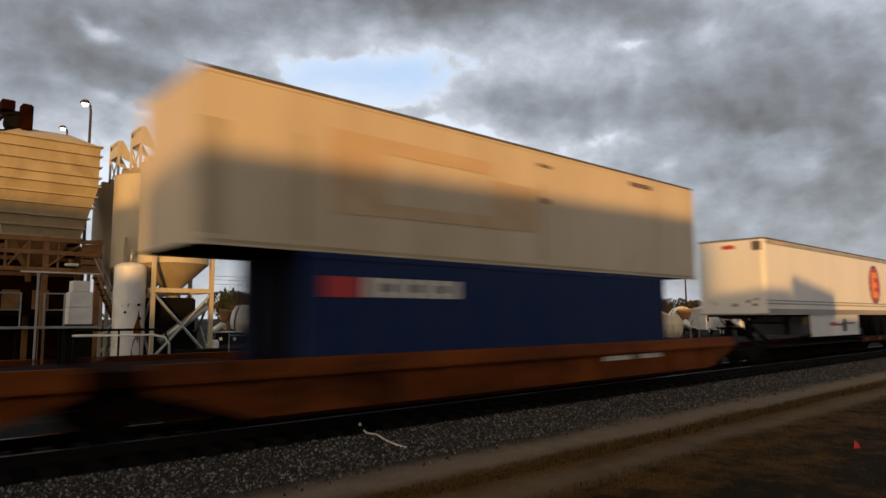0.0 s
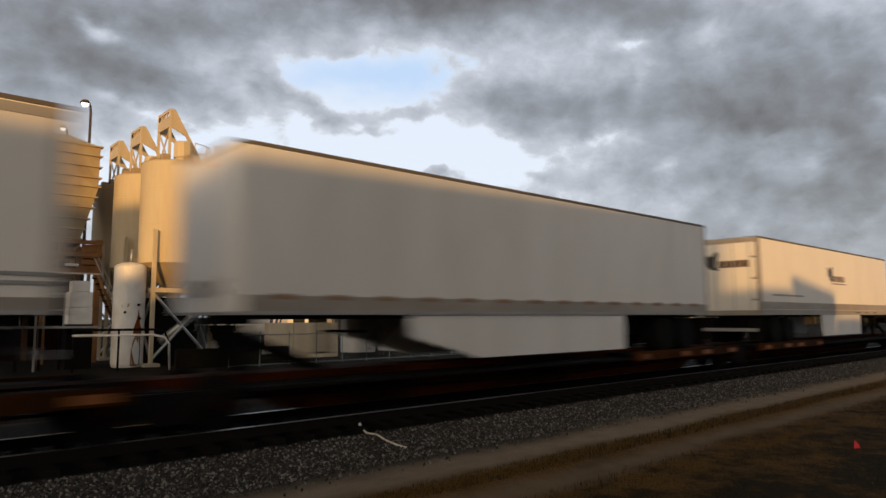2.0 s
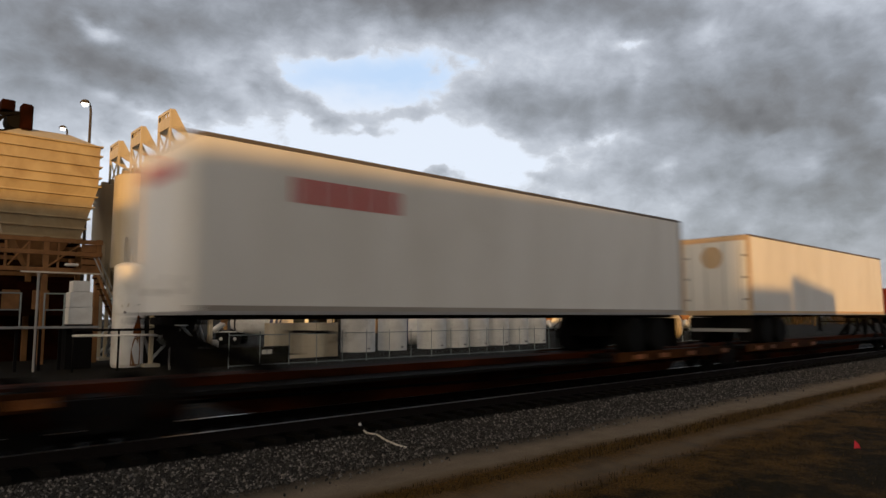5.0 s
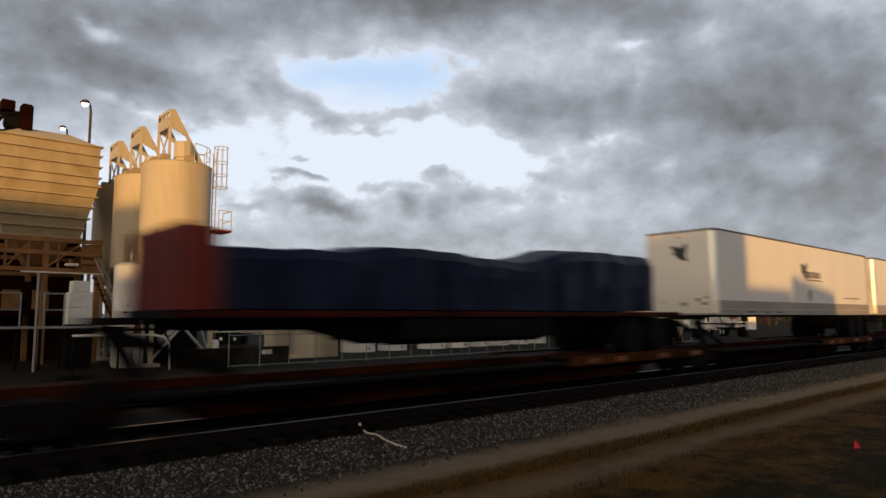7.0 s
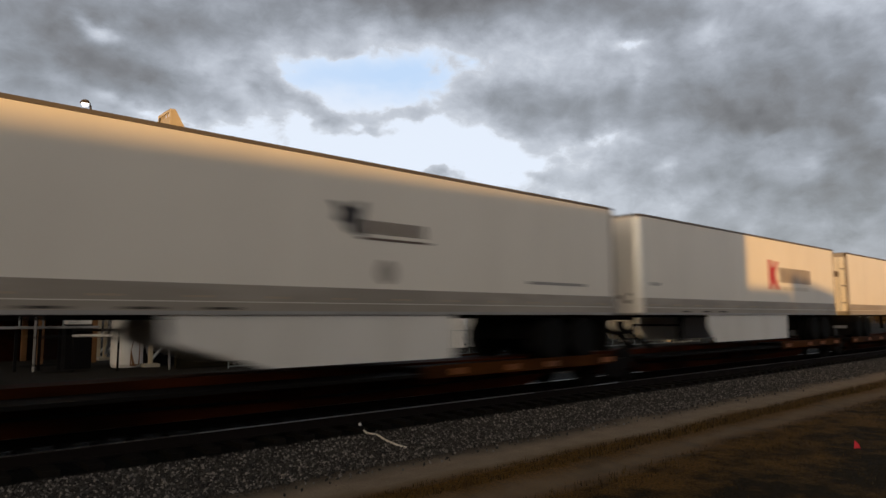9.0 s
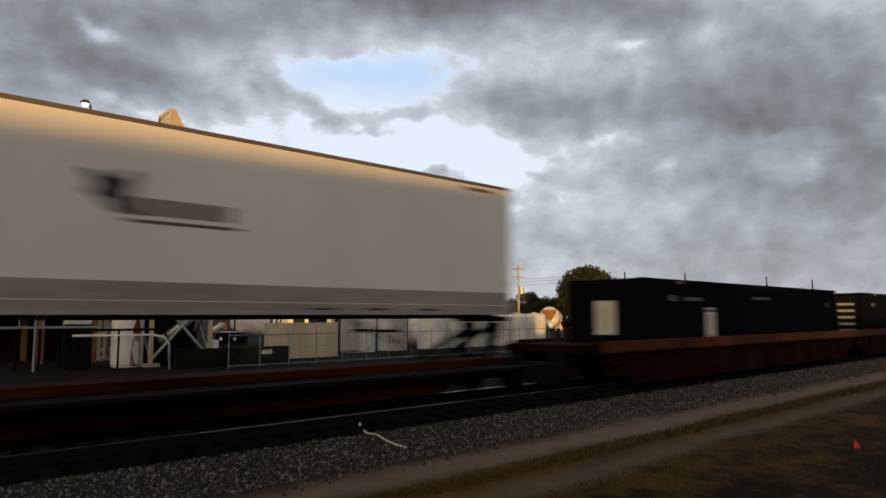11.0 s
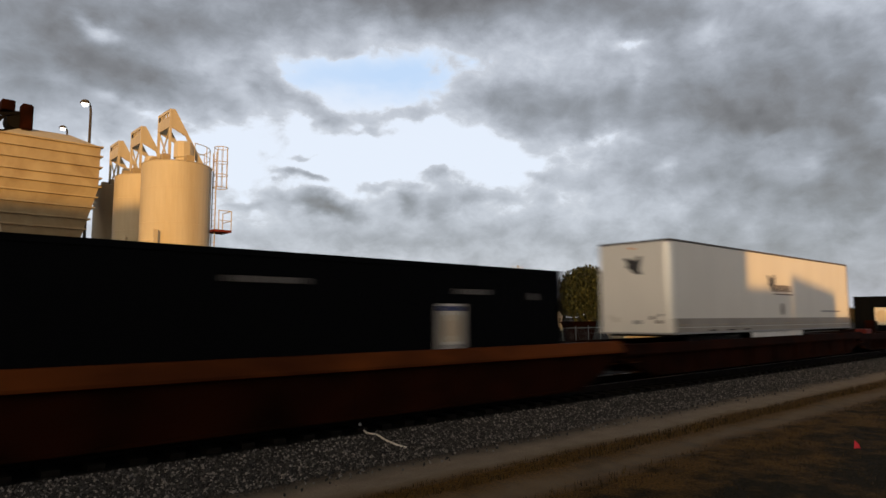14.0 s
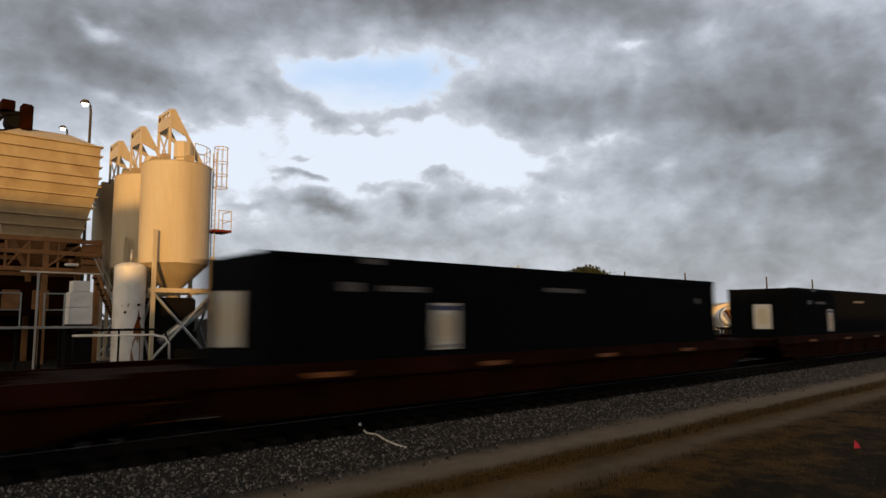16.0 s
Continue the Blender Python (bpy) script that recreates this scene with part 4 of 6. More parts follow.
bars(E1, "logobrown", 7.5, 1.42, 0.9, 0.10, -1.275, 2)
bars(E1, "logobrown", 9.0, 1.48, 1.1, 0.08, -1.275, 1)
plate("skirt_badge", "logodark", E1, [(8.35, 1.15), (8.80, 1.15), (8.88, 1.55), (8.70, 1.72), (8.45, 1.72), (8.27, 1.55)], -1.278)
T2 = trailer(44.10, nose=-1, skirt=(3.7, 11.35, 0.97, 1.9), band=0.30, band_ribs=14, body="white", label="plain off-white semi-trailer with small red marker strips")
part_box("front_unit", "grey", T2, (-0.10, 0.0, -0.3, 0.3, 2.2, 2.5), 0.03)
T3 = trailer(64.44, nose=1, skirt=(6.2, 11.4, 1.00, 0.15), band=0.46, label="white semi-trailer with a black bird emblem and doors to the rear")
eagle(T3, "logodark", (7.5, 3.68, -1.302), 0.70)
word_mark(T3, 7.8, 3.38)
bars(T3, "grey", 1.1, 2.62, 3.6, 0.07, -1.302, 1)
eagle(T3, "logodark", (0.55, 3.95, -0.03), 0.75, True)
bars(T3, "logobrown", -0.95, 3.70, 1.2, 0.26, 0, 4, 0.2, end=-0.03)
Ti = trailer(102.59, length=15.39, nose=-1, band=0.12, body="white", label="cream-white semi-trailer with red block lettering")
bars(Ti, "redstripe", 1.9, 3.86, 2.4, 0.45, -1.305, 5, 0.8)
bars(Ti, "redstripe", -0.8, 4.15, 1.6, 0.30, -1.305, 5, 0.8, -0.006)
W = trailer(122.94, nose=1, band=0.12, band_mat="faded", body="white", label="plain off-white semi-trailer with a round emblem on its doors")
end_plate("round_emblem", "faded", W, [(0.1 + 0.42 * math.cos(a), 4.05 + 0.42 * math.sin(a)) for a in (2 * math.pi * k / 24 for k in range(24))], -0.03)
for x0, skirt in ((159.84, None), (177.24, (4.25, 10.2, 1.0, 1.7))):
    g = trailer(x0, nose=-1, skirt=skirt, band=0.46, corner=True, label="white semi-trailer with a black bird emblem on its nose and side")
    e = 7.9 if skirt is None else 7.55
    eagle(g, "logodark", (e, 3.70, -1.302), 0.70)
    word_mark(g, e + 0.3, 3.44)
    bars(g, "grey", 12.6, 2.62, 2.6, 0.07, -1.302, 1)
    eagle(g, "logodark", (-0.05, 4.05, -0.004), 0.62, True)
    plate("round_badge", "alu", g, [(8.4 + 0.2 * math.cos(a), 2.72 + 0.24 * math.sin(a)) for a in (2 * math.pi * k / 16 for k in range(16))], -1.302)
K = trailer(194.70, nose=-1, skirt=(4.0, 10.6, 1.0, 0.6), band=0.46, corner=True, label="white semi-trailer with red and dark lettering")
plate("red_emblem", "redstripe", K, [(9.0, 2.86), (9.28, 2.86), (9.36, 3.2), (9.62, 2.86), (9.95, 2.86), (9.6, 3.42), (9.9, 3.95), (9.6, 3.95), (9.36, 3.62), (9.28, 3.98), (9.0, 3.98)], -1.305)
bars(K, "logobrown", 10.1, 3.15, 3.25, 0.58, -1.305, 6, 1.2)
bars(K, "pale", 10.2, 2.85, 2.8, 0.14, -1.302, 4)
bars(K, "grey", 0.6, 2.75, 0.5, 0.1, -1.302, 2)
L = trailer(212.69, nose=1, band=0.46, label="white semi-trailer with a black bird emblem and doors to the rear")
eagle(L, "logodark", (7.5, 3.68, -1.302), 0.70)
word_mark(L, 7.8, 3.38)
eagle(L, "logodark", (0.55, 3.95, -0.03), 0.75, True)
bars(L, "logobrown", -0.95, 3.70, 1.2, 0.26, 0, 4, 0.2, end=-0.03)
bars(L, "logobrown", 14.6, 4.62, 0.9, 0.08, -1.302, 3)


def flatbed(x0, length, bulk, load0, load1, tops, label):
    """A flatbed trailer with a red bulkhead and a load under a dark blue tarpaulin."""
    t = rolling("flatbed_trailer", label, "trailer", x0, "piggyback trailers")
    part_box("deck", "black", t, (0, length, -1.28, 1.28, 1.84, 1.98), 0.01)
    part_box("edge_rail", "redrail", t, (0, length, -1.31, -1.285, 1.86, 1.97), 0.0)
    part_box("edge_rail", "redrail", t, (0, length, 1.285, 1.31, 1.86, 1.97), 0.0)
    head = part_box("bulkhead", "redpaint", t, (bulk, bulk + 0.10, -1.30, 1.30, 1.98, 3.39), 0.015)
    for yy in (-1.25, -0.62, 0.0, 0.62, 1.25):
        part_box("bulkhead_rib", "redpaint", head, (bulk - 0.05, bulk - 0.001, yy - 0.05, yy + 0.05, 1.99, 3.38))
    part_box("bulkhead_return", "redpaint", head, (bulk + 0.101, bulk + 0.5, -1.30, -1.26, 1.985, 3.30))
    # arched main beams
    for s in (-1, 1):
        bm = bmesh.new()
        prof = [(0.4, 1.84), (0.4, 1.64), (3.2, 1.62), (4.6, 1.28), (9.4, 1.28), (10.6, 1.50), (length - 0.3, 1.50), (length - 0.3, 1.84)]
        loft(bm, [[(a, s * 0.55 - 0.04, b) for a, b in prof], [(a, s * 0.55 + 0.04, b) for a, b in prof]])
        part("main_beam", bm, "black", t)
        part_box("side_box", "black", t, (4.6, 9.2, *sorted((s * 1.0, s * 1.26)), 1.40, 1.83), 0.03)
    # tarpaulin draped over the load
    rng = random.Random(int(x0))
    nx, ns = 46, 15
    rings = []
    bm = bmesh.new()
    for i in range(nx + 1):
        f = i / nx
        x = load0 + (load1 - load0) * f
        k = f * (len(tops) - 1)
        a = min(int(k), len(tops) - 2)
        h = tops[a] + (tops[a + 1] - tops[a]) * (k - a) + 0.05 * noise.noise(Vector((x * 1.4, x0, 0)))
        e = 0.06 if i in (0, nx) else 0.0
        ring = []
        for j in range(ns + 1):
            g = j / ns
            if g < 0.3:
                y, z = -1.29, 2.0 + (h - 0.16 - 2.0) * g / 0.3
            elif g > 0.7:
                y, z = 1.29, 2.0 + (h - 0.16 - 2.0) * (1 - g) / 0.3
            else:
                q = (g - 0.3) / 0.4
                y, z = -1.29 + 2.58 * q, h - 0.16 + 0.16 * math.sin(math.pi * q) ** 0.5
            w = noise.noise(Vector((x * 1.7, y * 1.5, z * 1.3 + x0)))
            fold = 0.035 * math.sin(x * 5.0 + 3 * noise.noise(Vector((x, z, 2))))
            ring.append((x, y * (1 - e) + (fold + 0.05 * w if abs(y) > 1.2 else 0), z + 0.06 * w * (z > 2.1)))
        rings.append(ring)
    loft(bm, rings)
    tarp = part("tarpaulin", bm, "tarp", t, "wrinkled dark blue tarpaulin")
    for i in range(7):
        x = load0 + 0.8 + i * (load1 - load0 - 1.6) / 6
        part_box("strap", "black", tarp, (x - 0.04, x + 0.04, -1.345, -1.33, 1.98, 2.75))
    for k in (1.3, 2.6):
        road_axle(t, length - k, 0.82)
    part_box("bogie_frame", "black", t, (length - 3.4, length - 0.5, -0.6, 0.6, 1.22, 1.50))
    for s in (-1, 1):
        part_box("mud_flap", "black", t, (length - 0.3, length - 0.28, *sorted((s * 0.65, s * 1.25)), 0.95, 1.80))
        part_box("landing_leg", "black", t, (3.0, 3.14, s * 0.85 - 0.07, s * 0.85 + 0.07, 1.1, 1.84))
    return t


flatbed(83.4, 14.3, 0.2, 3.55, 12.7, (3.20, 3.40, 3.32, 3.28, 3.26, 3.28, 3.26), "flatbed trailer with a red bulkhead and a tarpaulin-covered load")
flatbed(142.0, 15.4, 0.2, 0.95, 14.05, (3.10, 3.14, 3.36, 3.28, 3.20, 3.64, 3.66, 3.64), "flatbed trailer with a red bulkhead and a tall tarpaulin-covered load")

# skeleton cars below them: one for each trailer
STARTS = [(24.9, 1), (43.5, 1), (63.2, -1), (82.6, 1), (101.9, 1), (121.6, -1), (140.6, 1), (159.2, 1), (176.6, 1), (194.0, 1), (211.9, -1)]
for i, (x0, we) in enumerate(STARTS):
    nxt = STARTS[i + 1][0] if i + 1 < len(STARTS) else 230.6
    spine_car(x0, nxt - x0 - 0.5, wheel_end=we)


# three dark containers in rust-brown wells
def dark_box(x0, base, unit, label):
    c = container(x0, 16.15, base, 2.9, "dark", label, "dark")
    top = base + 2.9
    bars(c, "dimdecal", 1.6, top - 0.66, 0.38, 0.17, -1.304, 2, 0.3)
    if unit == "fan":
        bars(c, "dimdecal", 2.5, top - 0.64, 1.10, 0.11, -1.304, 8, 0.8)
    else:
        bars(c, "dimdecal", 12.5, top - 0.64, 1.0, 0.11, -1.304, 7, 0.8)
    bars(c, "dimdecal", 7.45, top - 0.54, 1.45, 0.10, -1.304, 9, 0.8)
    bars(c, "dimdecal", 14.9, top - 0.73, 0.22, 0.15, -1.304, 1)
    part_box("top_patch", "dimdecal", c, (2.1, 2.45, -1.306, -1.29, top - 0.13, top - 0.03))
    px = {"fan": 3.8, "vent": 12.0}[unit]
    p = part_box("poster", "pale", c, (px, px + 0.70, -1.306, -1.296, top - 1.80, top - 0.85), 0.0, "pale printed panel")
    part_box("poster_band", "bluestripe", p, (px + 0.05, px + 0.65, -1.310, -1.307, top - 1.00, top - 0.90))
    for a, b in ((px, px + 0.035), (px + 0.665, px + 0.70)):
        part_box("poster_edge", "dimdecal", p, (a, b, -1.311, -1.307, top - 1.80, top - 0.85))
    part_box("poster_block", "cream", p, (px + 0.16, px + 0.54, -1.310, -1.307, top - 1.64, top - 1.08), 0.001)
    part_box("poster_shadow", "faded", p, (px + 0.24, px + 0.46, -1.313, -1.3105, top - 1.52, top - 1.20))
    part_box("poster_foot", "grey", p, (px + 0.10, px + 0.62, -1.310, -1.307, top - 1.77, top - 1.70))
    if unit == "fan":
        q = part_box("end_panel", "pale", c, (-0.05, -0.03, -0.46, 0.24, top - 1.66, top - 0.66), 0.0, "pale square end panel")
        end_plate("round_fan", "cream", q, [(-0.11 + 0.28 * math.cos(a), top - 1.16 + 0.34 * math.sin(a)) for a in (2 * math.pi * k / 24 for k in range(24))], -0.051)
    else:
        q = part_box("cooling_unit", "black", c, (-0.14, 0.0, -1.1, 1.1, top - 2.6, top - 0.15), 0.03)
        for k in range(5):
            part_box("grille_slat", "grey", q, (-0.16, -0.141, -1.0, -0.3, top - 0.62 - 0.32 * k, top - 0.50 - 0.32 * k))
        part_box("unit_panel", "pale", q, (-0.16, -0.141, 0.35, 0.8, top - 1.5, top - 0.8))
    return c


dark_box(234.25, 0.08, "fan", "black container with pale printed panels in a rust-brown well car")
dark_box(254.03, 0.08, "vent", "black container with an end cooling unit in a rust-brown well car")
dark_box(273.68, 0.08, "vent", "black container with an end cooling unit in a rust-brown well car")
# webs coloured darker than chords, since the chords catch more sky light
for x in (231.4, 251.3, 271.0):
    well_car(x, 2.5, 19.3 - 0.2, 19.75, 1.15, "rustshade", "dark rust-brown well car holding a black container", chord="rustchord", bottom=0.06)
# a trailer body riding low, then more dark containers
C = trailer(295.12, nose=-1, top=4.236, floor=1.33, band=0.46, corner=True, wheels=False, legs=False, skirt=(5.6, 10.4, 0.75, 0.6), label="white semi-trailer with black bird emblem riding low in a well car")
eagle(C, "logodark", (7.5, 3.08, -1.302), 0.70)
word_mark(C, 7.8, 2.78)
bars(C, "grey", 12.6, 2.02, 2.6, 0.07, -1.302, 1)
eagle(C, "logodark", (-0.05, 3.45, -0.004), 0.62, True)
plate("round_badge", "alu", C, [(8.4 + 0.2 * math.cos(a), 2.12 + 0.24 * math.sin(a)) for a in (2 * math.pi * k / 16 for k in range(16))], -1.302)
well_car(291.3, 2.6, 19.0, 19.6, 1.05, "rustshade", "dark rust-brown well car carrying a low white trailer", "rustshade")
short = well_car(311.4, 2.0, 6.4, 7.4, 0.95, "rustshade", "short empty rust-brown well platform with a red box", "rustshade")
part_box("tool_box", "redpaint", short, (2.6, 3.5, -1.2, -0.7, 0.96, 1.20), 0.03, "red tool box")
stand = part_box("brake_stand", "rustshade", short, (4.6, 5.1, -1.0, -0.6, 0.96, 1.62), 0.04)
bm = bmesh.new()
turned(bm, [(0.22, -0.02), (0.26, 0.0), (0.22, 0.02)], 16, (4.85, -1.05, 1.35), "Y")
part("brake_wheel", bm, "black", stand)
for x in (321.03, 343.9):
    dark_box(x, 0.09, "fan", "black container with pale panels in a dark rust-brown well car")
    well_car(x - 2.9, 2.6, 19.3, 20.5, 1.02, "rustshade", "dark rust-brown well car with yellow patches", "rustshade")
    for k in range(4):
        plate("yellow_patch", "reflector", MOVING[-1][0], [(3.7 + 4.2 * k, 0.83), (4.3 + 4.2 * k, 0.82), (4.4 + 4.2 * k, 0.91), (3.6 + 4.2 * k, 0.92)], -1.605)


# ---- the concrete plant behind the track ----
Z0 = GROUND


def silo(x, y, label, cage):
    s = thing("cement_silo", label, "silo", "cement silos", at=pose(x, y, 0))
    r, base, top = 1.72, 4.62, 9.74
    bm = bmesh.new()
    turned(bm, [(r, base), (r, 6.6), (r + 0.012, 6.62), (r, 6.64), (r, 8.4), (r + 0.012, 8.42), (r, 8.44), (r, top), (r + 0.03, top + 0.02), (r - 0.05, top + 0.06), (0.3, top + 0.28), (0.0, top + 0.28)], 40)
    part("shell", bm, "siloP", s, smooth=False)
    bm = bmesh.new()
    turned(bm, [(r - 0.005, base + 0.01), (0.30, 3.25), (0.30, 2.95), (0.22, 2.75)], 40)
    part("cone", bm, "bin", s, "conical cream discharge cone")
    # legs, ring beams and braces
    c = 1.45
    for sx in (-1, 1):
        for sy in (-1, 1):
            part_box("leg", "siloP", s, (sx * c - 0.09, sx * c + 0.09, sy * c - 0.09, sy * c + 0.09, Z0, 6.2 if sy < 0 and sx < 0 else 5.0), 0.012)
            part_box("footing", "concrete", s, (sx * c - 0.35, sx * c + 0.35, sy * c - 0.35, sy * c + 0.35, Z0 - 0.1, Z0 + 0.15), 0.02)
    for sy in (-1, 1):
        part_box("ring_beam", "siloP", s, (-c, c, sy * c - 0.10, sy * c + 0.10, 3.12, 3.34), 0.01)
        part_box("ring_beam", "siloP", s, (sy * c - 0.10, sy * c + 0.10, -c + 0.11, c - 0.11, 3.12, 3.34), 0.01)
        for a in (-1, 1):
            part_tube("cross_brace", "galv", s, ((a * c, sy * c, 3.1), (-a * c, sy * c, Z0 + 0.3)), 0.07, 6)
            part_tube("cross_brace", "galv", s, ((sy * c, a * c, 3.1), (sy * c, -a * c, Z0 + 0.3)), 0.07, 6)
    # dust collector: posts, top panel with slots, sloping side plates
    hx, h0, h1 = -0.48, top + 0.05, top + 3.08
    bm = bmesh.new()
    for k in range(5):
        yk = -0.02 + k * 0.39
        box(bm, hx - 0.04, hx + 0.04, yk, yk + 0.08, h1 - 0.85, h1 - 0.15)
    box(bm, hx - 0.045, hx + 0.045, -0.03, 1.62, h1 - 0.16, h1)
    box(bm, hx - 0.045, hx + 0.045, -0.03, 1.62, h1 - 0.98, h1 - 0.42)
    head = part("dust_collector", bm, "siloP", s, "slotted cream dust collector frame")
    for yy in (-0.1, 1.6):
        part_box("collector_post", "siloP", head, (hx - 0.06, hx + 0.06, yy - 0.06, yy + 0.06, h0, h1 - 0.02))
        bm = bmesh.new()
        o = [(hx + 0.07, h1), (hx + 0.22, h1), (hx + 2.0, h0), (hx + 1.62, h0), (hx + 0.80, h1 - 1.35), (hx + 0.07, h1 - 1.0)]
        loft(bm, [[(a, yy - 0.03, b) for a, b in o], [(a, yy + 0.03, b) for a, b in o]])
        part("side_plate", bm, "siloP", head)
    for a, b in ((-0.05, 1.55), (1.55, -0.05)):
        part_tube("x_brace", "siloP", head, ((hx, a, h0 + 0.1), (hx, b, h1 - 1.0)), 0.045, 5)
    bm = bmesh.new()
    turned(bm, [(0.0, h0), (0.42, h0), (0.42, h0 + 0.35), (0.50, h0 + 0.37), (0.50, h0 + 1.05), (0.44, h0 + 1.22), (0.0, h0 + 1.26)], 10, (0.12, -0.45, 0))
    part("filter_unit", bm, "siloP", head, smooth=False)
    for i, (a, b) in enumerate(((-1.1, 0.2), (-0.95, -0.9), (0.1, -1.35))):
        part_box("hatch", "bin", s, (a - 0.2, a + 0.2, b - 0.2, b + 0.2, top + 0.05, top + 0.40), 0.03)
    # handrail round the roof
    for zz in (0.55, 1.05):
        bm = bmesh.new()
        tube(bm, [(1.6 * math.cos(t), 1.6 * math.sin(t), top + zz) for t in (radians(a) for a in range(-80, 75, 12))], 0.022, 5)
        part("roof_rail", bm, "siloP", s)
    for a in range(-80, 75, 31):
        t = radians(a)
        part_tube("rail_post", "siloP", s, ((1.6 * math.cos(t), 1.6 * math.sin(t), top), (1.6 * math.cos(t), 1.6 * math.sin(t), top + 1.06)), 0.022, 5)
    if cage:
        lx, ly = 1.78, -0.55
        bm = bmesh.new()
        for dy in (-0.22, 0.22):
            tube(bm, ((lx, ly + dy, Z0), (lx, ly + dy, top + 1.0)), 0.03, 5)
        ladder = part("ladder", bm, "siloP", s)
        for i in range(36):
            part_tube("rung", "siloP", ladder, ((lx, ly - 0.22, Z0 + 0.3 * (i + 1)), (lx, ly + 0.22, Z0 + 0.3 * (i + 1))), 0.014, 4)
        for zz in (8.85, 9.55, 10.25, 11.05):
            bm = bmesh.new()
            tube(bm, [(lx + 0.34 - 0.36 * math.cos(t), ly + 0.38 * math.sin(t), zz) for t in (radians(a) for a in range(-170, 171, 20))], 0.022, 4)
            part("cage_hoop", bm, "siloP", ladder)
        for a in (-120, -80, -40, 40, 80, 120, 180):
            t = radians(a)
            part_tube("cage_bar", "siloP", ladder, ((lx + 0.34 - 0.36 * math.cos(t), ly + 0.38 * math.sin(t), 8.82), (lx + 0.34 - 0.36 * math.cos(t), ly + 0.38 * math.sin(t), 11.08)), 0.016, 4)
        deck = part_box("rest_platform", "redpaint", s, (1.55, 2.52, -1.25, -0.1, 6.38, 6.50), 0.01)
        for px, py in ((2.49, -1.22), (2.49, -0.13), (1.8, -1.22)):
            part_tube("platform_post", "siloP", deck, ((px, py, 6.5), (px, py, 7.55)), 0.025, 5)
        for zz in (7.0, 7.52):
            part_tube("platform_rail", "siloP", deck, ((1.8, -1.22, zz), (2.49, -1.22, zz), (2.49, -0.13, zz)), 0.022, 5)
    return s


silo(12.42, 34.6, "tall cream cement silo with a caged ladder and rest platform", True)
silo(12.32, 38.9, "tall cream cement silo with a dust collector on top", False)
silo(12.30, 43.0, "tall cream cement silo behind two others", False)


def hopper_bin():
    b = thing("aggregate_bin", "large cream aggregate bin with horizontal ribs on a tan steel frame", "hopper", at=pose(6.75, 37.2, 0))
    b.matrix_basis = Matrix.Translation(EYE * -0.1) @ Matrix.Scale(1.1, 4) @ pose(6.75, 37.2, 0)
    hx, hy = 2.12, 1.9
    bm = bmesh.new()
    def ring(sx, sy, z):
        return [(-sx, -sy, z), (sx, -sy, z), (sx, sy, z), (-sx, sy, z)]
    loft(bm, [ring(hx - 0.50, hy - 1.0, 5.72), ring(hx - 0.02, hy - 0.02, 8.25), ring(hx, hy, 10.35)])
    part("bin_shell", bm, "bin", b)
    bm = bmesh.new()
    loft(bm, [ring(hx + 0.03, hy + 0.03, 10.351), ring(1.0, 0.6, 11.05)])
    part("bin_roof", bm, "siloP", b)
    for z in (5.78, 6.25, 6.75, 7.3, 7.8, 8.3, 8.75, 9.3, 9.85, 10.32):
        f = min(1.0, (z - 5.72) / 2.53)
        sx, sy = hx - 0.50 * (1 - f), hy - 1.0 * (1 - f)
        bm = bmesh.new()
        box(bm, -sx - 0.11, sx + 0.11, -sy - 0.11, -sy + 0.02, z, z + 0.07)
        box(bm, sx - 0.02, sx + 0.11, -sy, sy, z, z + 0.07)
        part("rib", bm, "bin", b)
    # supporting frame with panels, deck and rails
    fx, fy = 2.25, 1.9
    for sx in (-1, 0, 1):
        for sy in (-1, 1):
            part_box("frame_leg", "tan", b, (sx * fx - 0.12, sx * fx + 0.12, sy * fy - 0.12, sy * fy + 0.12, Z0, 5.7), 0.01)
    for z in (5.45, 4.85, 4.05):
        for sy in (-1, 1):
            part_box("frame_beam", "tan", b, (-fx - 0.15, fx + 0.15, sy * (fy + 0.13) - 0.06, sy * (fy + 0.13) + 0.06, z, z + 0.2), 0.01)
    part_box("frame_panel", "tan", b, (fx - 0.75, fx + 0.1, -fy - 0.055, -fy + 0.0, 4.26, 5.44))
    part_tube("frame_brace", "tan", b, ((0.1, -fy - 0.1, 4.3), (1.4, -fy - 0.1, 5.4)), 0.05, 5)
    part_box("edge_angle", "pale", b, (-1.0, fx + 0.2, -fy - 0.26, -fy - 0.20, 3.98, 4.05))
    bm = bmesh.new()
    loft(bm, [ring(1.2, 1.1, 5.71), ring(0.5, 0.5, 4.4)])
    part("discharge_chute", bm, "tan", b)
    part_box("batch_box", "rustshade", b, (-1.9, 1.2, -1.3, 1.5, 2.0, 3.6), 0.05)
    for xx in (-1.2, 0.0):
        part_box("batch_gate", "tan", b, (xx - 0.35, xx + 0.35, -1.36, -1.301, 2.3, 3.2), 0.02)
    # dark sheet added behind the frame, in place of the shade inside it
    part_box("shade_backing", "rustshade", b, (-3.4, 2.35, 2.05, 2.11, Z0, 5.9))
    for xx in (-1.6, -0.7, 0.5):
        part_box("frame_strut", "tan", b, (xx - 0.05, xx + 0.05, -fy - 0.10, -fy - 0.02, 4.25, 5.44))
    part_tube("frame_brace", "tan", b, ((-1.5, -fy - 0.1, 4.3), (-0.7, -fy - 0.1, 5.4)), 0.04, 5)
    # small white roof-like hood on the frame, with its bracket
    part_box("small_hood", "drum", b, (0.72, 1.30, -fy - 0.55, -fy - 0.30, 4.34, 4.46), 0.03)
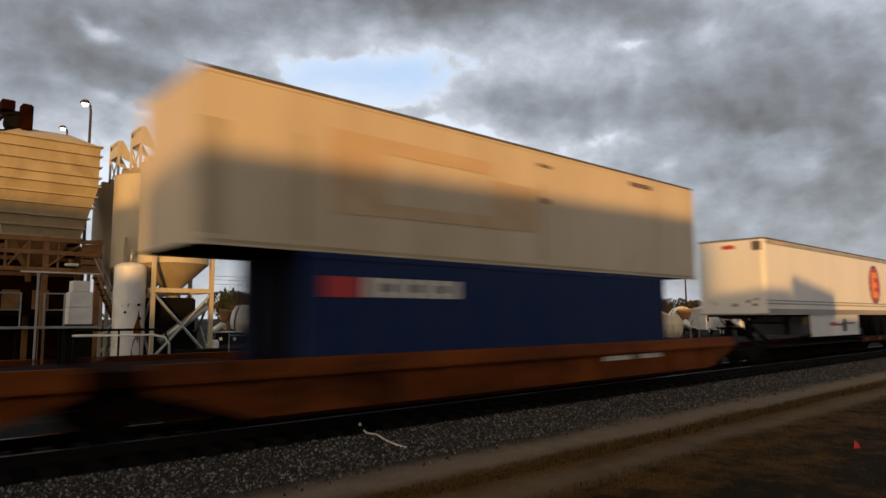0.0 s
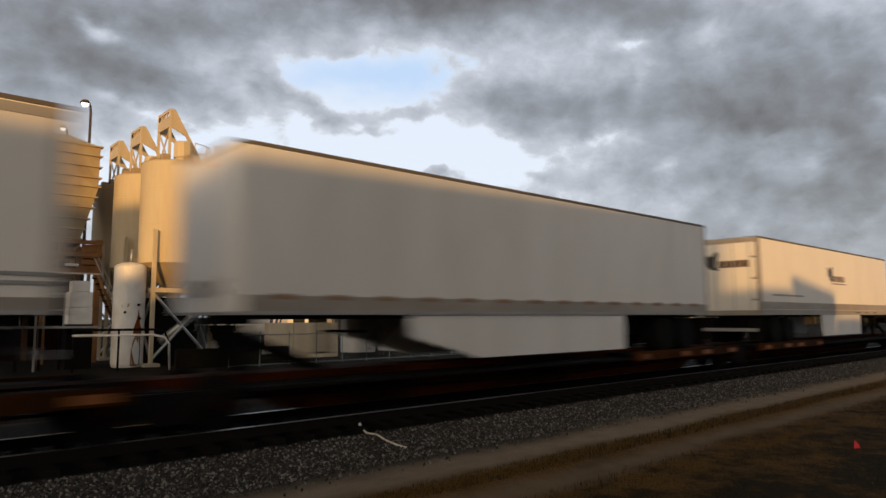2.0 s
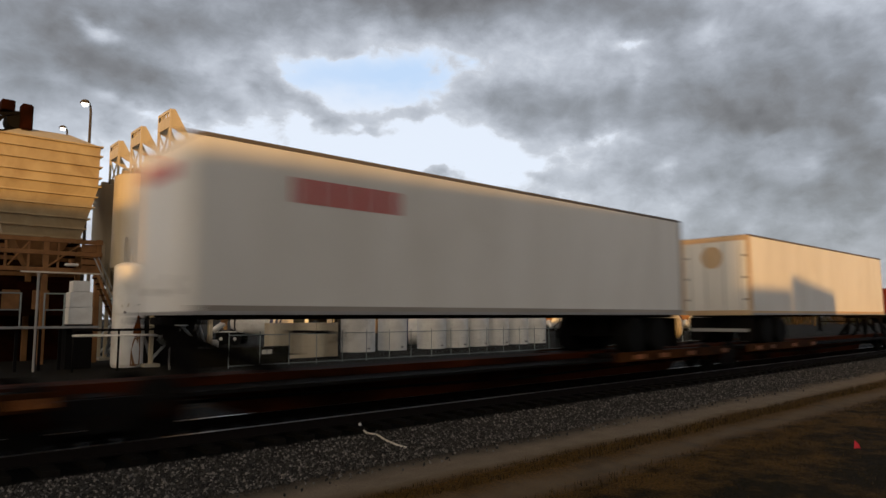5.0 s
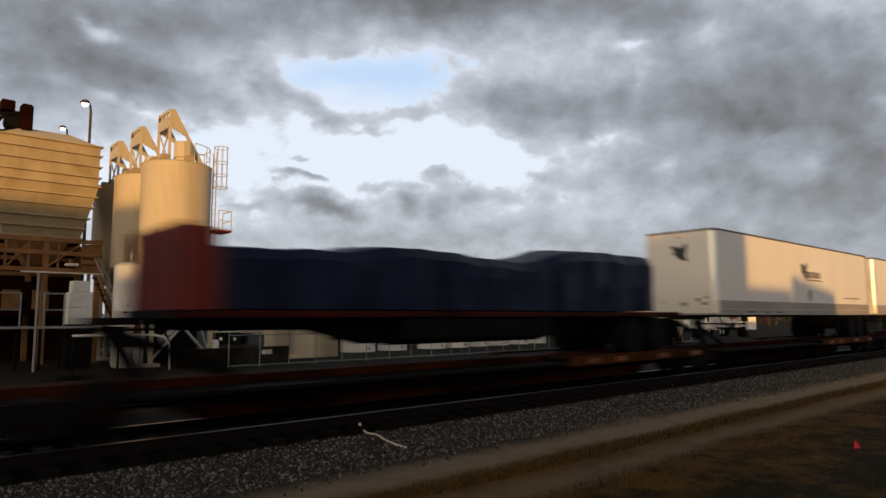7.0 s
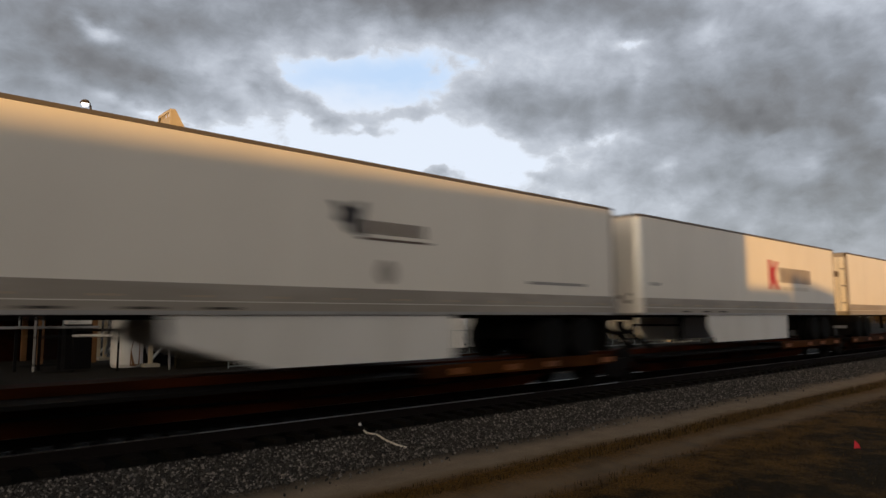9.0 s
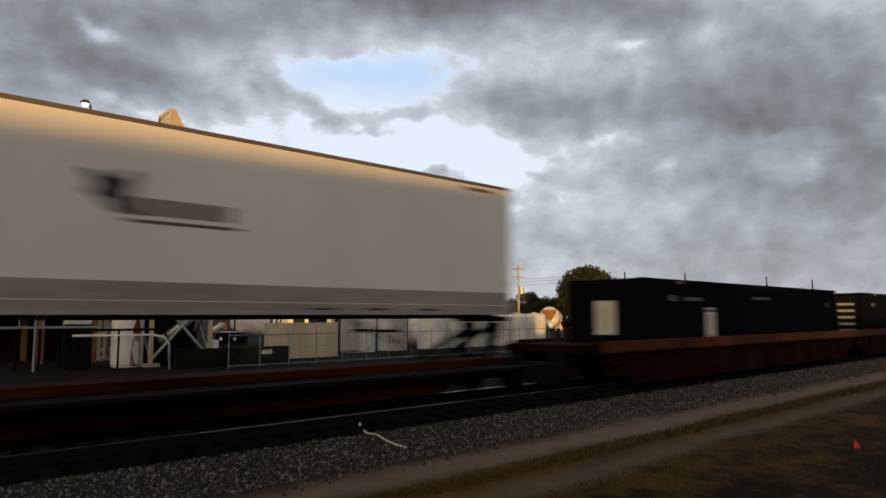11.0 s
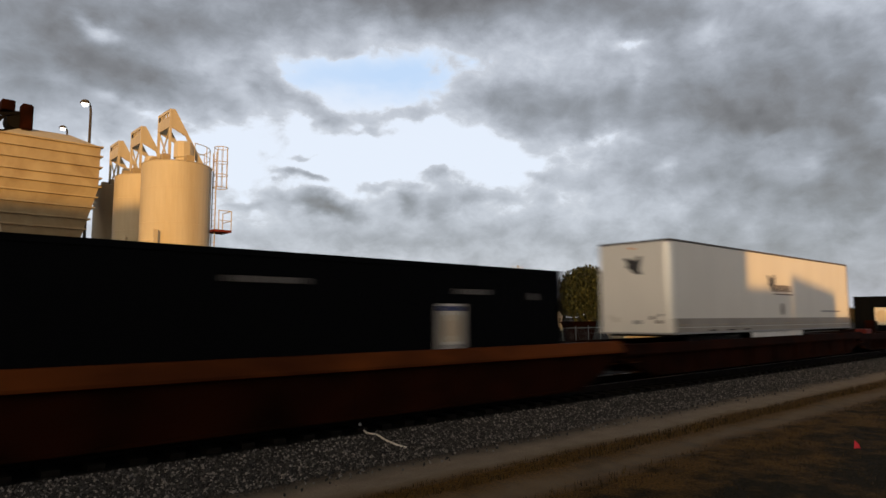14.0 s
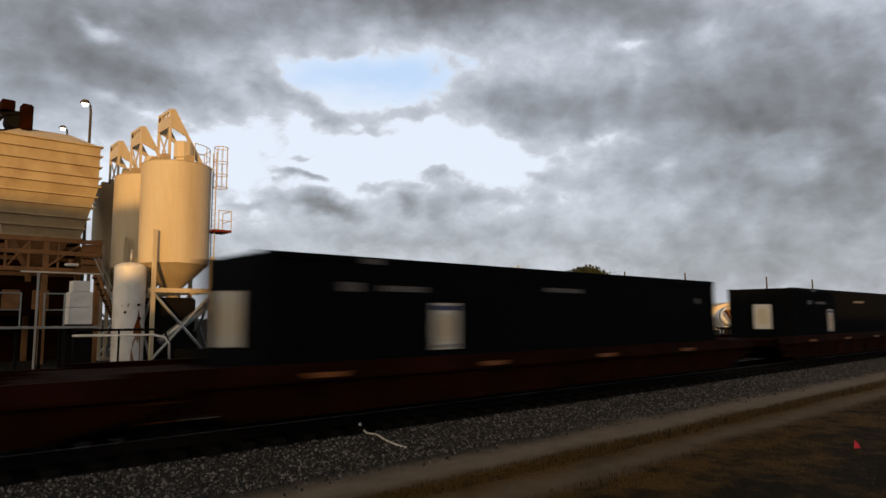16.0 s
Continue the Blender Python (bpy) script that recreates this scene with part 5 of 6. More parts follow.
    part_box("hood_bracket", "tan", b, (0.95, 1.05, -fy - 0.32, -fy - 0.06, 4.36, 4.66), 0.0)
    for zz in (4.42, 4.72, 5.02):
        part_box("duct_rib", "rustshade", b, (fx - 0.72, fx + 0.06, -fy - 0.085, -fy - 0.056, zz, zz + 0.05))
    return b


hopper_bin()


def conveyor():
    c = thing("belt_conveyor", "rust-brown inclined belt conveyor with an open steel truss", "conveyor")
    c.matrix_basis = Matrix.Translation(EYE * -0.22) @ Matrix.Scale(1.22, 4)
    a, b = Vector((-3.0, 31.6, 7.85)), Vector((4.85, 33.3, 9.95))
    d = (b - a).normalized()
    side = Vector((0, 0, 1)).cross(d).normalized()
    for s in (-0.45, 0.45):
        for up in (0.0, 0.75):
            part_tube("chord", "black", c, (a + side * s + Vector((0, 0, up)), b + side * s + Vector((0, 0, up))), 0.09, 4)
        for i in range(9):
            p, q = a.lerp(b, i / 8), a.lerp(b, min(1, (i + 0.5) / 8))
            part_tube("web", "black", c, (p + side * s, q + side * s + Vector((0, 0, 0.75))), 0.05, 4)
            part_tube("web", "black", c, (p + side * s, p + side * s + Vector((0, 0, 0.75))), 0.05, 4)
    bm = bmesh.new()
    turned(bm, [(0.02, -0.5), (0.38, -0.5), (0.40, 0.0), (0.38, 0.5), (0.02, 0.5)], 20, b + d * 0.05 + Vector((0, 0, 0.45)), "Y")
    part("head_pulley", bm, "black", c, smooth=False)
    part_box("head_guard", "rustshade", c, (4.30, 4.80, 32.7, 33.9, 10.75, 11.20), 0.03)
    part_box("drive_motor", "rustshade", c, (5.0, 5.45, 32.49, 33.1, 9.95, 11.1), 0.06)
    for x, y, z in ((-2.4, 31.7, 7.95), (1.4, 32.5, 8.95)):
        for s in (-0.45, 0.45):
            part_box("trestle", "rustshade", c, (x - 0.1, x + 0.1, y + s - 0.1, y + s + 0.1, -0.037, z))


conveyor()


def yard_lamp(x, y, h):
    l = thing("yard_lamp", "tall galvanised yard lamp with a curved arm", "street lamp", "yard lamps", at=pose(x, y, Z0))
    pts = [(0, 0, 0), (0, 0, h - 0.6), (-0.05, -0.02, h - 0.2), (-0.22, -0.1, h), (-0.42, -0.2, h)]
    part_tube("pole", "wood", l, pts, [0.13, 0.085, 0.075, 0.065, 0.055], 8)
    bm = bmesh.new()
    turned(bm, [(0.0, 0.18), (0.2, 0.14), (0.34, -0.06), (0.0, -0.08)], 14, (-0.42, -0.2, h - 0.05))
    part("lamp_head", bm, "wood", l, smooth=True)
    bm = bmesh.new()
    turned(bm, [(0.0, -0.07), (0.25, -0.08), (0.18, -0.26), (0.0, -0.32)], 14, (-0.42, -0.2, h - 0.06))
    part("lens", bm, "lamp", l, "lit frosted lens", smooth=True)


yard_lamp(11.55, 48.9, 17.05)
yard_lamp(13.95, 66.9, 19.75)


def pressure_tank():
    t = thing("upright_tank", "white upright pressure tank with a rust streak", "tank", at=pose(10.12, 33.9, Z0))
    bm = bmesh.new()
    r = 0.72
    prof = [(r * 0.9, 0.0), (r, 0.15)] + [(r, z) for z in (1.5, 1.52, 3.4, 4.75)] + [(r * math.cos(a), 4.75 + 0.28 * math.sin(a)) for a in (math.pi / 2 * k / 5 for k in range(1, 6))]
    turned(bm, prof, 28)
    part("shell", bm, "drum", t)
    def stain(mat, outline, proud, label):
        bm = bmesh.new()
        rings = [[(r * math.sin(a) * k, -r * math.cos(a) * k, z) for a, z in outline] for k in (1.002, proud)]
        loft(bm, rings)
        part("rust_streak", bm, mat, t, label)
    stain("rust", ((0.02, 1.55), (0.16, 1.40), (0.34, 1.45), (0.62, 1.52), (0.66, 1.75), (0.50, 2.05), (0.42, 2.50), (0.34, 2.75), (0.27, 2.35), (0.14, 2.05), (0.05, 1.85)), 1.010, "orange rust streak")
    stain("tan", ((-0.10, 0.10), (0.20, 0.05), (0.58, 0.12), (0.60, 0.80), (0.56, 1.51), (0.30, 1.42), (0.10, 1.38), (-0.06, 0.90)), 1.008, "brown stain running to the ground")
    stain("bin", ((-0.75, 2.95), (-0.30, 3.02), (0.10, 2.96), (0.50, 3.05), (0.62, 2.90), (0.20, 2.80), (-0.35, 2.86), (-0.72, 2.82)), 1.006, "faint darker band")
    for z, a in ((2.6, -0.5), (2.3, 0.4), (2.95, 0.3)):
        part_tube("nozzle", "rustshade", t, ((r * math.sin(a), -r * math.cos(a), z), (1.12 * r * math.sin(a), -1.12 * r * math.cos(a), z)), 0.06, 8)
    part_tube("vent_pipe", "galv", t, ((0.1, 0.3, 4.9), (0.1, 0.3, 5.7)), 0.06, 8)


pressure_tank()


def plant_clutter():
    bx = thing("control_cabinet", "stack of dull white equipment boxes beside a railing", "cabinet", at=pose(8.1, 34.6, 0))
    for i, (w, z0, z1) in enumerate(((0.50, 1.6, 2.38), (0.48, 2.40, 3.10), (0.36, 3.12, 3.62))):
        part_box("cabinet_box", "drum", bx, (-w, w, -0.4, 0.4, z0, z1), 0.02)
    part_box("stand", "black", bx, (-0.55, 0.55, -0.4, 0.4, Z0, 1.58))
    walkway = thing("walkway", "steel walkway with grey pipe railings", "walkway", at=pose(6.2, 34.2, 0))
    part_box("deck", "grey", walkway, (-3.5, 2.6, -0.5, 0.5, 1.42, 1.52), 0.0)
    for x in (-3.4, -1.9, -0.6, 0.3, 1.1):
        part_tube("railing_post", "greypipe", walkway, ((x, -0.5, 1.5), (x, -0.5, 3.0)), 0.035, 6)
        part_box("leg", "black", walkway, (x - 0.06, x + 0.06, -0.06, 0.06, Z0, 1.42))
    for a, b in ((-3.4, -0.6), (0.3, 1.1)):
        for z in (2.25, 2.98):
            part_tube("railing_bar", "greypipe", walkway, ((a, -0.5, z), (b, -0.5, z)), 0.03, 6)
    part_tube("upright", "grey", walkway, ((0.0, -0.6, Z0), (0.0, -0.6, 3.9)), 0.05, 6)
    part_tube("upright", "greypipe", walkway, ((-2.2, -0.6, Z0), (-2.2, -0.6, 3.9)), 0.09, 6)
    stair = thing("steel_stair", "rust-brown steel stair down from the frame", "stairs")
    for s in (-0.35, 0.35):
        part_tube("stringer", "tan", stair, ((9.1, 36.0 + s, 4.0), (11.1, 36.0 + s, Z0)), 0.09, 4)
        part_tube("handrail", "galv", stair, ((9.1, 36.0 + s, 4.9), (11.1, 36.0 + s, Z0 + 1.0)), 0.03, 6)
    for i in range(16):
        f = (i + 0.5) / 16
        part_box("tread", "rustshade", stair, (9.1 + 2.0 * f - 0.14, 9.1 + 2.0 * f + 0.14, 35.66, 36.34, 4.0 - 4.45 * f - 0.02, 4.0 - 4.45 * f + 0.02))
    pipe = thing("pipe_rail", "grey-green pipe barrier bent down to the ground", "barrier")
    for dz, mat in ((0.0, "drum"), (0.24, "black")):
        part_tube("pipe", mat, pipe, ((7.3, 32.0, 1.12 + dz), (10.3, 30.9, 1.12 + dz), (10.75, 30.74, 1.02 + dz), (10.95, 30.68, 0.75), (11.0, 30.66, Z0)), 0.055, 8)
    for x, y in ((7.35, 31.98), (9.0, 31.38)):
        part_tube("stanchion", "black", pipe, ((x, y, Z0), (x, y, 1.3)), 0.045, 8)
    bar = thing("low_barrier", "low dark grey concrete barrier", "barrier")
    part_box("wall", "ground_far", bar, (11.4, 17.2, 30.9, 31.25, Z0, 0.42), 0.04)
    bars(bar, "pale", 15.6, 0.05, 0.6, 0.22, 30.89, 2, 0.4)
    mach = thing("discharge_machinery", "dark batching machinery under the silos", "machine", at=pose(12.4, 34.6, 0))
    part_box("screw_housing", "black", mach, (-1.1, 0.9, -0.9, 0.9, 1.2, 2.9), 0.08)
    part_tube("screw_pipe", "galv", mach, ((-0.9, -1.0, 0.7), (1.4, -1.1, 2.5)), 0.2, 10)
    part_box("motor", "drum", mach, (1.5, 1.9, -1.6, -1.2, Z0, 0.75), 0.06)
    part_box("base", "black", mach, (-1.2, 1.0, -0.9, 0.9, Z0, 1.2))
    # weeds and dark ground before the plant
    verge = thing("earth_bank", "low dark weedy bank in front of the plant", "ground", kind="structure")
    bm = bmesh.new()
    rings = []
    for i in range(60):
        x = -6 + i * 1.2
        h = 0.10 + 0.10 * noise.noise(Vector((x * 0.3, 3, 1)))
        rings.append([(x, 20.0, Z0 - 0.02), (x, 22.0, Z0 + h), (x, 26.0, Z0 + h * 1.2), (x, 28.5, Z0 - 0.02)])
    loft(bm, rings)
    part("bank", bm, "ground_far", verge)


plant_clutter()


# ---- the yard beyond: wall, fence, tanks, trucks ----
def block_wall():
    w = thing("block_wall", "pale concrete block bay wall with streaks, sunlit tone in its cream paint", "wall", at=pose(17.6, 34.3, 0))
    for i in range(3):
        for k in range(3):
            # cream paint stands in for warm sunlight on the concrete
            part_box("concrete_block", "cream", w, (i * 1.52, i * 1.52 + 1.49, -0.3 + 0.02 * (k % 2), 0.3, Z0 + k * 0.68, Z0 + k * 0.68 + 0.665), 0.02)


block_wall()


def fence():
    f = thing("chain_link_fence", "galvanised chain-link fence with a top rail", "fence", at=pose(0, 29.4, 0))
    xs = [13.2 + 1.55 * i for i in range(30)]
    for x in xs:
        part_tube("post", "greypipe", f, ((x, 0, Z0), (x, 0, 1.22)), 0.024, 6)
    for z in (1.06, Z0 + 0.1):
        part_tube("rail", "greypipe", f, ((xs[0], 0, z), (xs[-1], 0, z)), 0.022, 5)
    bm = bmesh.new()
    h = 1.06 - Z0
    x = xs[0]
    while x < xs[-1] - h:
        for d in (1, -1):
            a, b = (x, x + h) if d > 0 else (x + h, x)
            box_pts = [(a, 0.0, Z0), (a + 0.005, 0.0, Z0), (b + 0.005, 0.0, 1.06), (b, 0.0, 1.06)]
            q = [bm.verts.new((p[0], 0.004 * d, p[2])) for p in box_pts]
            bm.faces.new(q)
        x += 0.16
    tagged(part("mesh", bm, "greypipe", f), kind="stuff")


fence()


def poly_tank(x, y, r, h, label):
    t = thing("storage_tank", label, "tank", "white storage tanks", at=pose(x, y, Z0))
    bm = bmesh.new()
    prof = [(r, 0.0)]
    for i in range(8):
        z = h * 0.88 * (i + 0.5) / 8
        prof += [(r, z - 0.03), (r + 0.012, z), (r, z + 0.03)]
    prof += [(r, h * 0.9), (r * 0.92, h * 0.955), (r * 0.6, h * 0.99), (r * 0.22, h), (r * 0.2, h + 0.05), (0.0, h + 0.06)]
    turned(bm, prof, 28)
    part("shell", bm, "drum", t, smooth=False)
    bm = bmesh.new()
    turned(bm, [(0.26, h + 0.0), (0.26, h + 0.08), (0.0, h + 0.10)], 16)
    part("lid", bm, "pale", t)
    part_tube("outlet", "grey", t, ((0, -r, 0.25), (0, -r - 0.2, 0.25)), 0.06, 8)


for x, y, r in ((26.15, 37.7, 1.18), (29.2, 37.8, 1.04), (32.75, 37.6, 1.08), (35.35, 37.8, 1.02), (37.95, 38.1, 1.02), (40.6, 38.3, 1.02), (43.3, 38.5, 1.02), (46.2, 38.9, 1.02)):
    poly_tank(x, y, r, 2.64, "white ribbed upright storage tank beside a fence")


def mixer_truck(x, y, turn, stripe, label, scale=1.0):
    m = thing("mixer_truck", label, "truck", "concrete mixer trucks", at=pose(x, y, Z0, 0, 0, turn))
    part_box("chassis", "black", m, (-3.6, 4.0, -0.45, 0.45, 0.75, 1.05), 0.03)
    tilt = Matrix.Translation((0, 0, 2.05)) @ Matrix.Rotation(radians(9), 4, "Y")
    prof = [(0.05, 2.6), (0.62, 2.58), (0.74, 2.3), (1.10, 1.2), (1.27, 0.3), (1.31, -0.8), (1.22, -1.6), (1.02, -2.15), (0.92, -2.2), (0.80, -1.9), (0.02, -1.85)]
    bm = bmesh.new()
    turned(bm, prof, 28, (0, 0, 0), "X")
    drum = part("drum", bm, "drum", m, "white mixer drum", at=tilt)
    for a, b, mat in ((1.25, 1.50, stripe), (1.68, 1.88, stripe), (2.02, 2.16, stripe), (-1.80, -1.64, "logodark")):
        def rad(h):
            for (r0, h0), (r1, h1) in zip(prof[1:], prof[2:]):
                if h1 <= h <= h0:
                    return r1 + (r0 - r1) * (h - h1) / (h0 - h1)
            return 1.0
        bm = bmesh.new()
        turned(bm, [(rad(b) - 0.02, b), (rad(b) + 0.008, b), (rad((a + b) / 2) + 0.012, (a + b) / 2), (rad(a) + 0.008, a), (rad(a) - 0.02, a)], 28, (0, 0, 0), "X")
        part("stripe", bm, mat, drum)
    part_box("cab", "drum", m, (2.7, 4.6, -1.15, 1.15, 0.7, 2.6), 0.12)
    part_box("windscreen", "glass", m, (4.595, 4.62, -1.0, 1.0, 1.65, 2.4), 0.005)
    for s in (-1, 1):
        part_box("side_window", "glass", m, (3.3, 4.3, *sorted((s * 1.14, s * 1.165)), 1.65, 2.4), 0.005)
    bm = bmesh.new()
    loft(bm, [[(-2.3, -0.8, 2.9), (-2.3, 0.8, 2.9), (-3.3, 0.8, 3.1), (-3.3, -0.8, 3.1)], [(-2.9, -0.25, 1.9), (-2.9, 0.25, 1.9), (-3.2, 0.25, 1.9), (-3.2, -0.25, 1.9)]])
    part("charge_hopper", bm, "tan", m)
    part_tube("chute", "drum", m, ((-3.0, 0, 1.9), (-3.9, -0.3, 1.2)), 0.25, 8)
    for xx in (-2.9, -1.7, 3.4):
        for s in (-1, 1):
            bm = bmesh.new()
            turned(bm, [(0.2, -0.16), (0.5, -0.16), (0.54, 0.0), (0.5, 0.16), (0.2, 0.16)], 18, (xx, s * 0.98, 0.54), "Y")
            w = part("wheel", bm, "rubber", m)
            bm = bmesh.new()
            turned(bm, [(0.05, -0.10), (0.24, -0.06), (0.26, 0.1), (0.05, 0.1)], 12, (xx, s * 1.06, 0.54), "Y")
            part("rim", bm, "rim", w)
            part_box("mudguard", "drum", w, (xx - 0.6, xx + 0.6, *sorted((s * 0.72, s * 1.22)), 1.10, 1.15), 0.0)


mixer_truck(27.0, 54.2, -42, "bluestripe", "white concrete mixer truck with dark blue stripes")


# the drum is set low on cradles to fit the camera's view
def low_drum():
    d = thing("mixer_drum", "white mixer drum with dark blue bands, set low to fit the view", "drum", at=pose(36.2, 43.0, Z0, 0, 0, -42))
    prof = [(0.05, 2.2), (0.55, 2.18), (0.70, 1.9), (0.98, 0.9), (1.10, 0.0), (1.12, -0.8), (1.02, -1.4), (0.80, -1.8), (0.02, -1.85)]
    bm = bmesh.new()
    turned(bm, prof, 28, (0, 0, 1.13), "X")
    shell = part("shell", bm, "drum", d)
    for h0, h1, r0 in ((0.2, 0.75, 1.09), (-1.2, -1.0, 1.10)):
        bm = bmesh.new()
        turned(bm, [(r0 - 0.04, h1), (r0 + 0.01, h1), (r0 + 0.035, h0), (r0 - 0.04, h0)], 28, (0, 0, 1.13), "X")
        part("stripe", bm, "bluestripe", shell)
    for x in (-1.2, 1.0):
        part_box("cradle", "black", d, (x - 0.15, x + 0.15, -0.8, 0.8, 0.0, 0.42), 0.02)


low_drum()
mixer_truck(60.5, 48.5, 35, "redstripe", "white concrete mixer truck with red stripes beside loose scrap")
mixer_truck(70.9, 38.2, 40, "redstripe", "white concrete mixer truck with red stripes by a cream tank")
mixer_truck(70.5, 45.0, 40, "redstripe", "white concrete mixer truck with red stripes")
mixer_truck(79.0, 36.5, 40, "redstripe", "white concrete mixer truck with red stripes far in the yard")


def long_tank():
    t = thing("horizontal_tank", "long cream horizontal tank on saddles", "tank", at=pose(55.7, 33.6, Z0, 0, 0, -42))
    bm = bmesh.new()
    prof = [(0.0, -3.5), (0.7, -3.45), (1.1, -3.2), (1.15, -3.0), (1.15, 3.0), (1.1, 3.2), (0.7, 3.45), (0.0, 3.5)]
    turned(bm, prof, 26, (0, 0, 1.35), "X")
    part("shell", bm, "cream", t)
    for x in (-2, 2):
        part_box("saddle", "concrete", t, (x - 0.2, x + 0.2, -0.9, 0.9, 0, 0.7))
    b = thing("skip_bin", "dark rusty skip beside the tank", "container", at=pose(50.2, 37.0, Z0, 0, 0, -20))
    bm = bmesh.new()
    loft(bm, [[(-0.9, -0.8, 0), (0.9, -0.8, 0), (0.9, 0.8, 0), (-0.9, 0.8, 0)], [(-1.3, -1.0, 1.9), (1.3, -1.0, 1.9), (1.3, 1.0, 1.9), (-1.3, 1.0, 1.9)]])
    part("body", bm, "rustshade", b)


long_tank()


# ---- poles, trees and far houses ----
def pole(name, x, y, h, label, mat="wood", arms=0, r=0.16):
    p = thing(name, label, "pole", "utility poles", at=pose(x, y, Z0))
    part_tube("shaft", mat, p, ((0, 0, 0), (0.05, 0, h * 0.5), (0, 0, h)), [r, r * 0.8, r * 0.6], 8)
    for i in range(arms):
        z = h - 0.6 - 1.1 * i
        part_box("crossarm", mat, p, (-1.1, 1.1, -0.08, 0.08, z, z + 0.14))
        for k in (-1.0, -0.4, 0.4, 1.0):
            part_tube("insulator", "pale", p, ((k, 0, z + 0.14), (k, 0, z + 0.4)), 0.05, 6)
    if arms:
        bm = bmesh.new()
        turned(bm, [(0.0, 0), (0.32, 0), (0.32, 0.95), (0.0, 1.0)], 12, (0.45, -0.2, h - 3.9))
        part("transformer", bm, "galv", p)


pole("mast", 32.6, 51.6, 3.3, "stout pale mast base lit by the sun", "drum", 0, 0.30)
pole("mast", 32.35, 51.3, 7.6, "thin pale whip aerial mast", "pale", 0, 0.09)
pole("mast", 32.75, 51.1, 5.9, "thin pale aerial beside a mast", "pale", 0, 0.05)
pole("utility_pole", 68.0, 60.0, 9.4, "sunlit utility pole with crossarms and a transformer", "concrete", 2, 0.17)
pole("utility_pole", 65.6, 61.9, 3.2, "short pale post beside a utility pole", "pale", 0, 0.2)
pole("utility_pole", 139.8, 89.0, 13.2, "far dark wooden utility pole", "wood", 0, 0.28)
pole("utility_pole", 150.7, 79.2, 12.9, "far dark wooden utility pole", "wood", 0, 0.28)
pole("utility_pole", 165.4, 66.0, 11.9, "far dark wooden utility pole", "wood", 0, 0.28)
pole("utility_pole", 173.7, 58.6, 11.2, "far dark wooden utility pole", "wood", 0, 0.28)
pole("utility_pole", 56.7, 101.0, 10.0, "far thin utility pole", "wood", 0, 0.15)
pole("utility_pole", 73.5, 112.0, 9.0, "far thin utility pole", "wood", 0, 0.15)
yard_lamp(100.4, 57.9, 7.6)


def overhead_wire():
    w = thing("overhead_wire", "thin dark overhead wires across the yard", "cable")
    for dz in (0.0, 0.7, 1.3):
        pts = []
        for k in range(13):
            f = k / 12
            pts.append((44 + 94 * f, 104 - 15 * f, 7.4 + 4.0 * f + dz - 1.6 * (1 - (2 * f - 1) ** 2)))
        part_tube("wire", "black", w, pts, 0.035, 4)


overhead_wire()


def crown_mesh(rng, blobs, leaves, size, mat):
    """Many small leaf clumps round uneven masses."""
    verts, faces = [], []
    for _ in range(leaves):
        bx, by, bz, br, bh = rng.choice(blobs)
        while True:
            v = Vector((rng.uniform(-1, 1), rng.uniform(-1, 1), rng.uniform(-1, 1)))
            if 0.05 < v.length < 1:
                break
        v = v.normalized() * (0.35 + 0.65 * rng.random() ** 0.4) * rng.uniform(0.85, 1.06)
        c = Vector((bx + v.x * br, by + v.y * br, bz + v.z * bh))
        q = Euler((rng.uniform(0, 6), rng.uniform(0, 6), rng.uniform(0, 6))).to_matrix()
        s = size * rng.uniform(0.5, 1.3)
        k = len(verts)
        for p in ((-1, 0, 0), (0, -0.45, 0.1), (1, 0, 0), (0, 0.45, 0.1)):
            verts.append(tuple(c + q @ (Vector(p) * s)))
        faces.append((k, k + 1, k + 2, k + 3))
    me = bpy.data.meshes.new("crown")
    me.from_pydata(verts, [], faces)
    me.materials.append(M[mat])
    return me


def tree(x, y, h, w, label, mat="leaf", seed=1, leaves=1800, size=0.35, round_top=False):
    rng = random.Random(seed)
    t = thing("tree", label, "tree", "trees", at=pose(x, y, Z0))
    part_tube("trunk", "bark", t, ((0, 0, 0), (0.1, 0.05, h * 0.3), (-0.1, 0.1, h * 0.6)), [0.05 * h, 0.04 * h, 0.02 * h], 8)
    blobs = []
    n = 9
    for i in range(n):
        a = rng.uniform(0, 6.28)
        d = w * 0.5 * rng.uniform(0.1, 0.62)
        z = h * (rng.uniform(0.35, 0.85))
        if round_top:
            d, z = w * 0.5 * rng.uniform(0.0, 0.45), h * rng.uniform(0.45, 0.72)
        br = w * rng.uniform(0.18, 0.30)
        bh = min(br * 0.9, (h - z) * 1.0 + 0.3)
        blobs.append((math.cos(a) * d, math.sin(a) * d, z, br, bh))
        part_tube("limb", "bark", t, ((0, 0, h * 0.3), (math.cos(a) * d * 0.6, math.sin(a) * d * 0.6, z * 0.8), (math.cos(a) * d, math.sin(a) * d, z)), [0.02 * h, 0.012 * h, 0.005 * h], 5)
    if round_top:
        blobs += [(0, 0, h * 0.55, w * 0.46, h * 0.43)] * 8
    ob = new("crown", crown_mesh(rng, blobs, leaves, size, mat))
    ob.parent = t
    return t


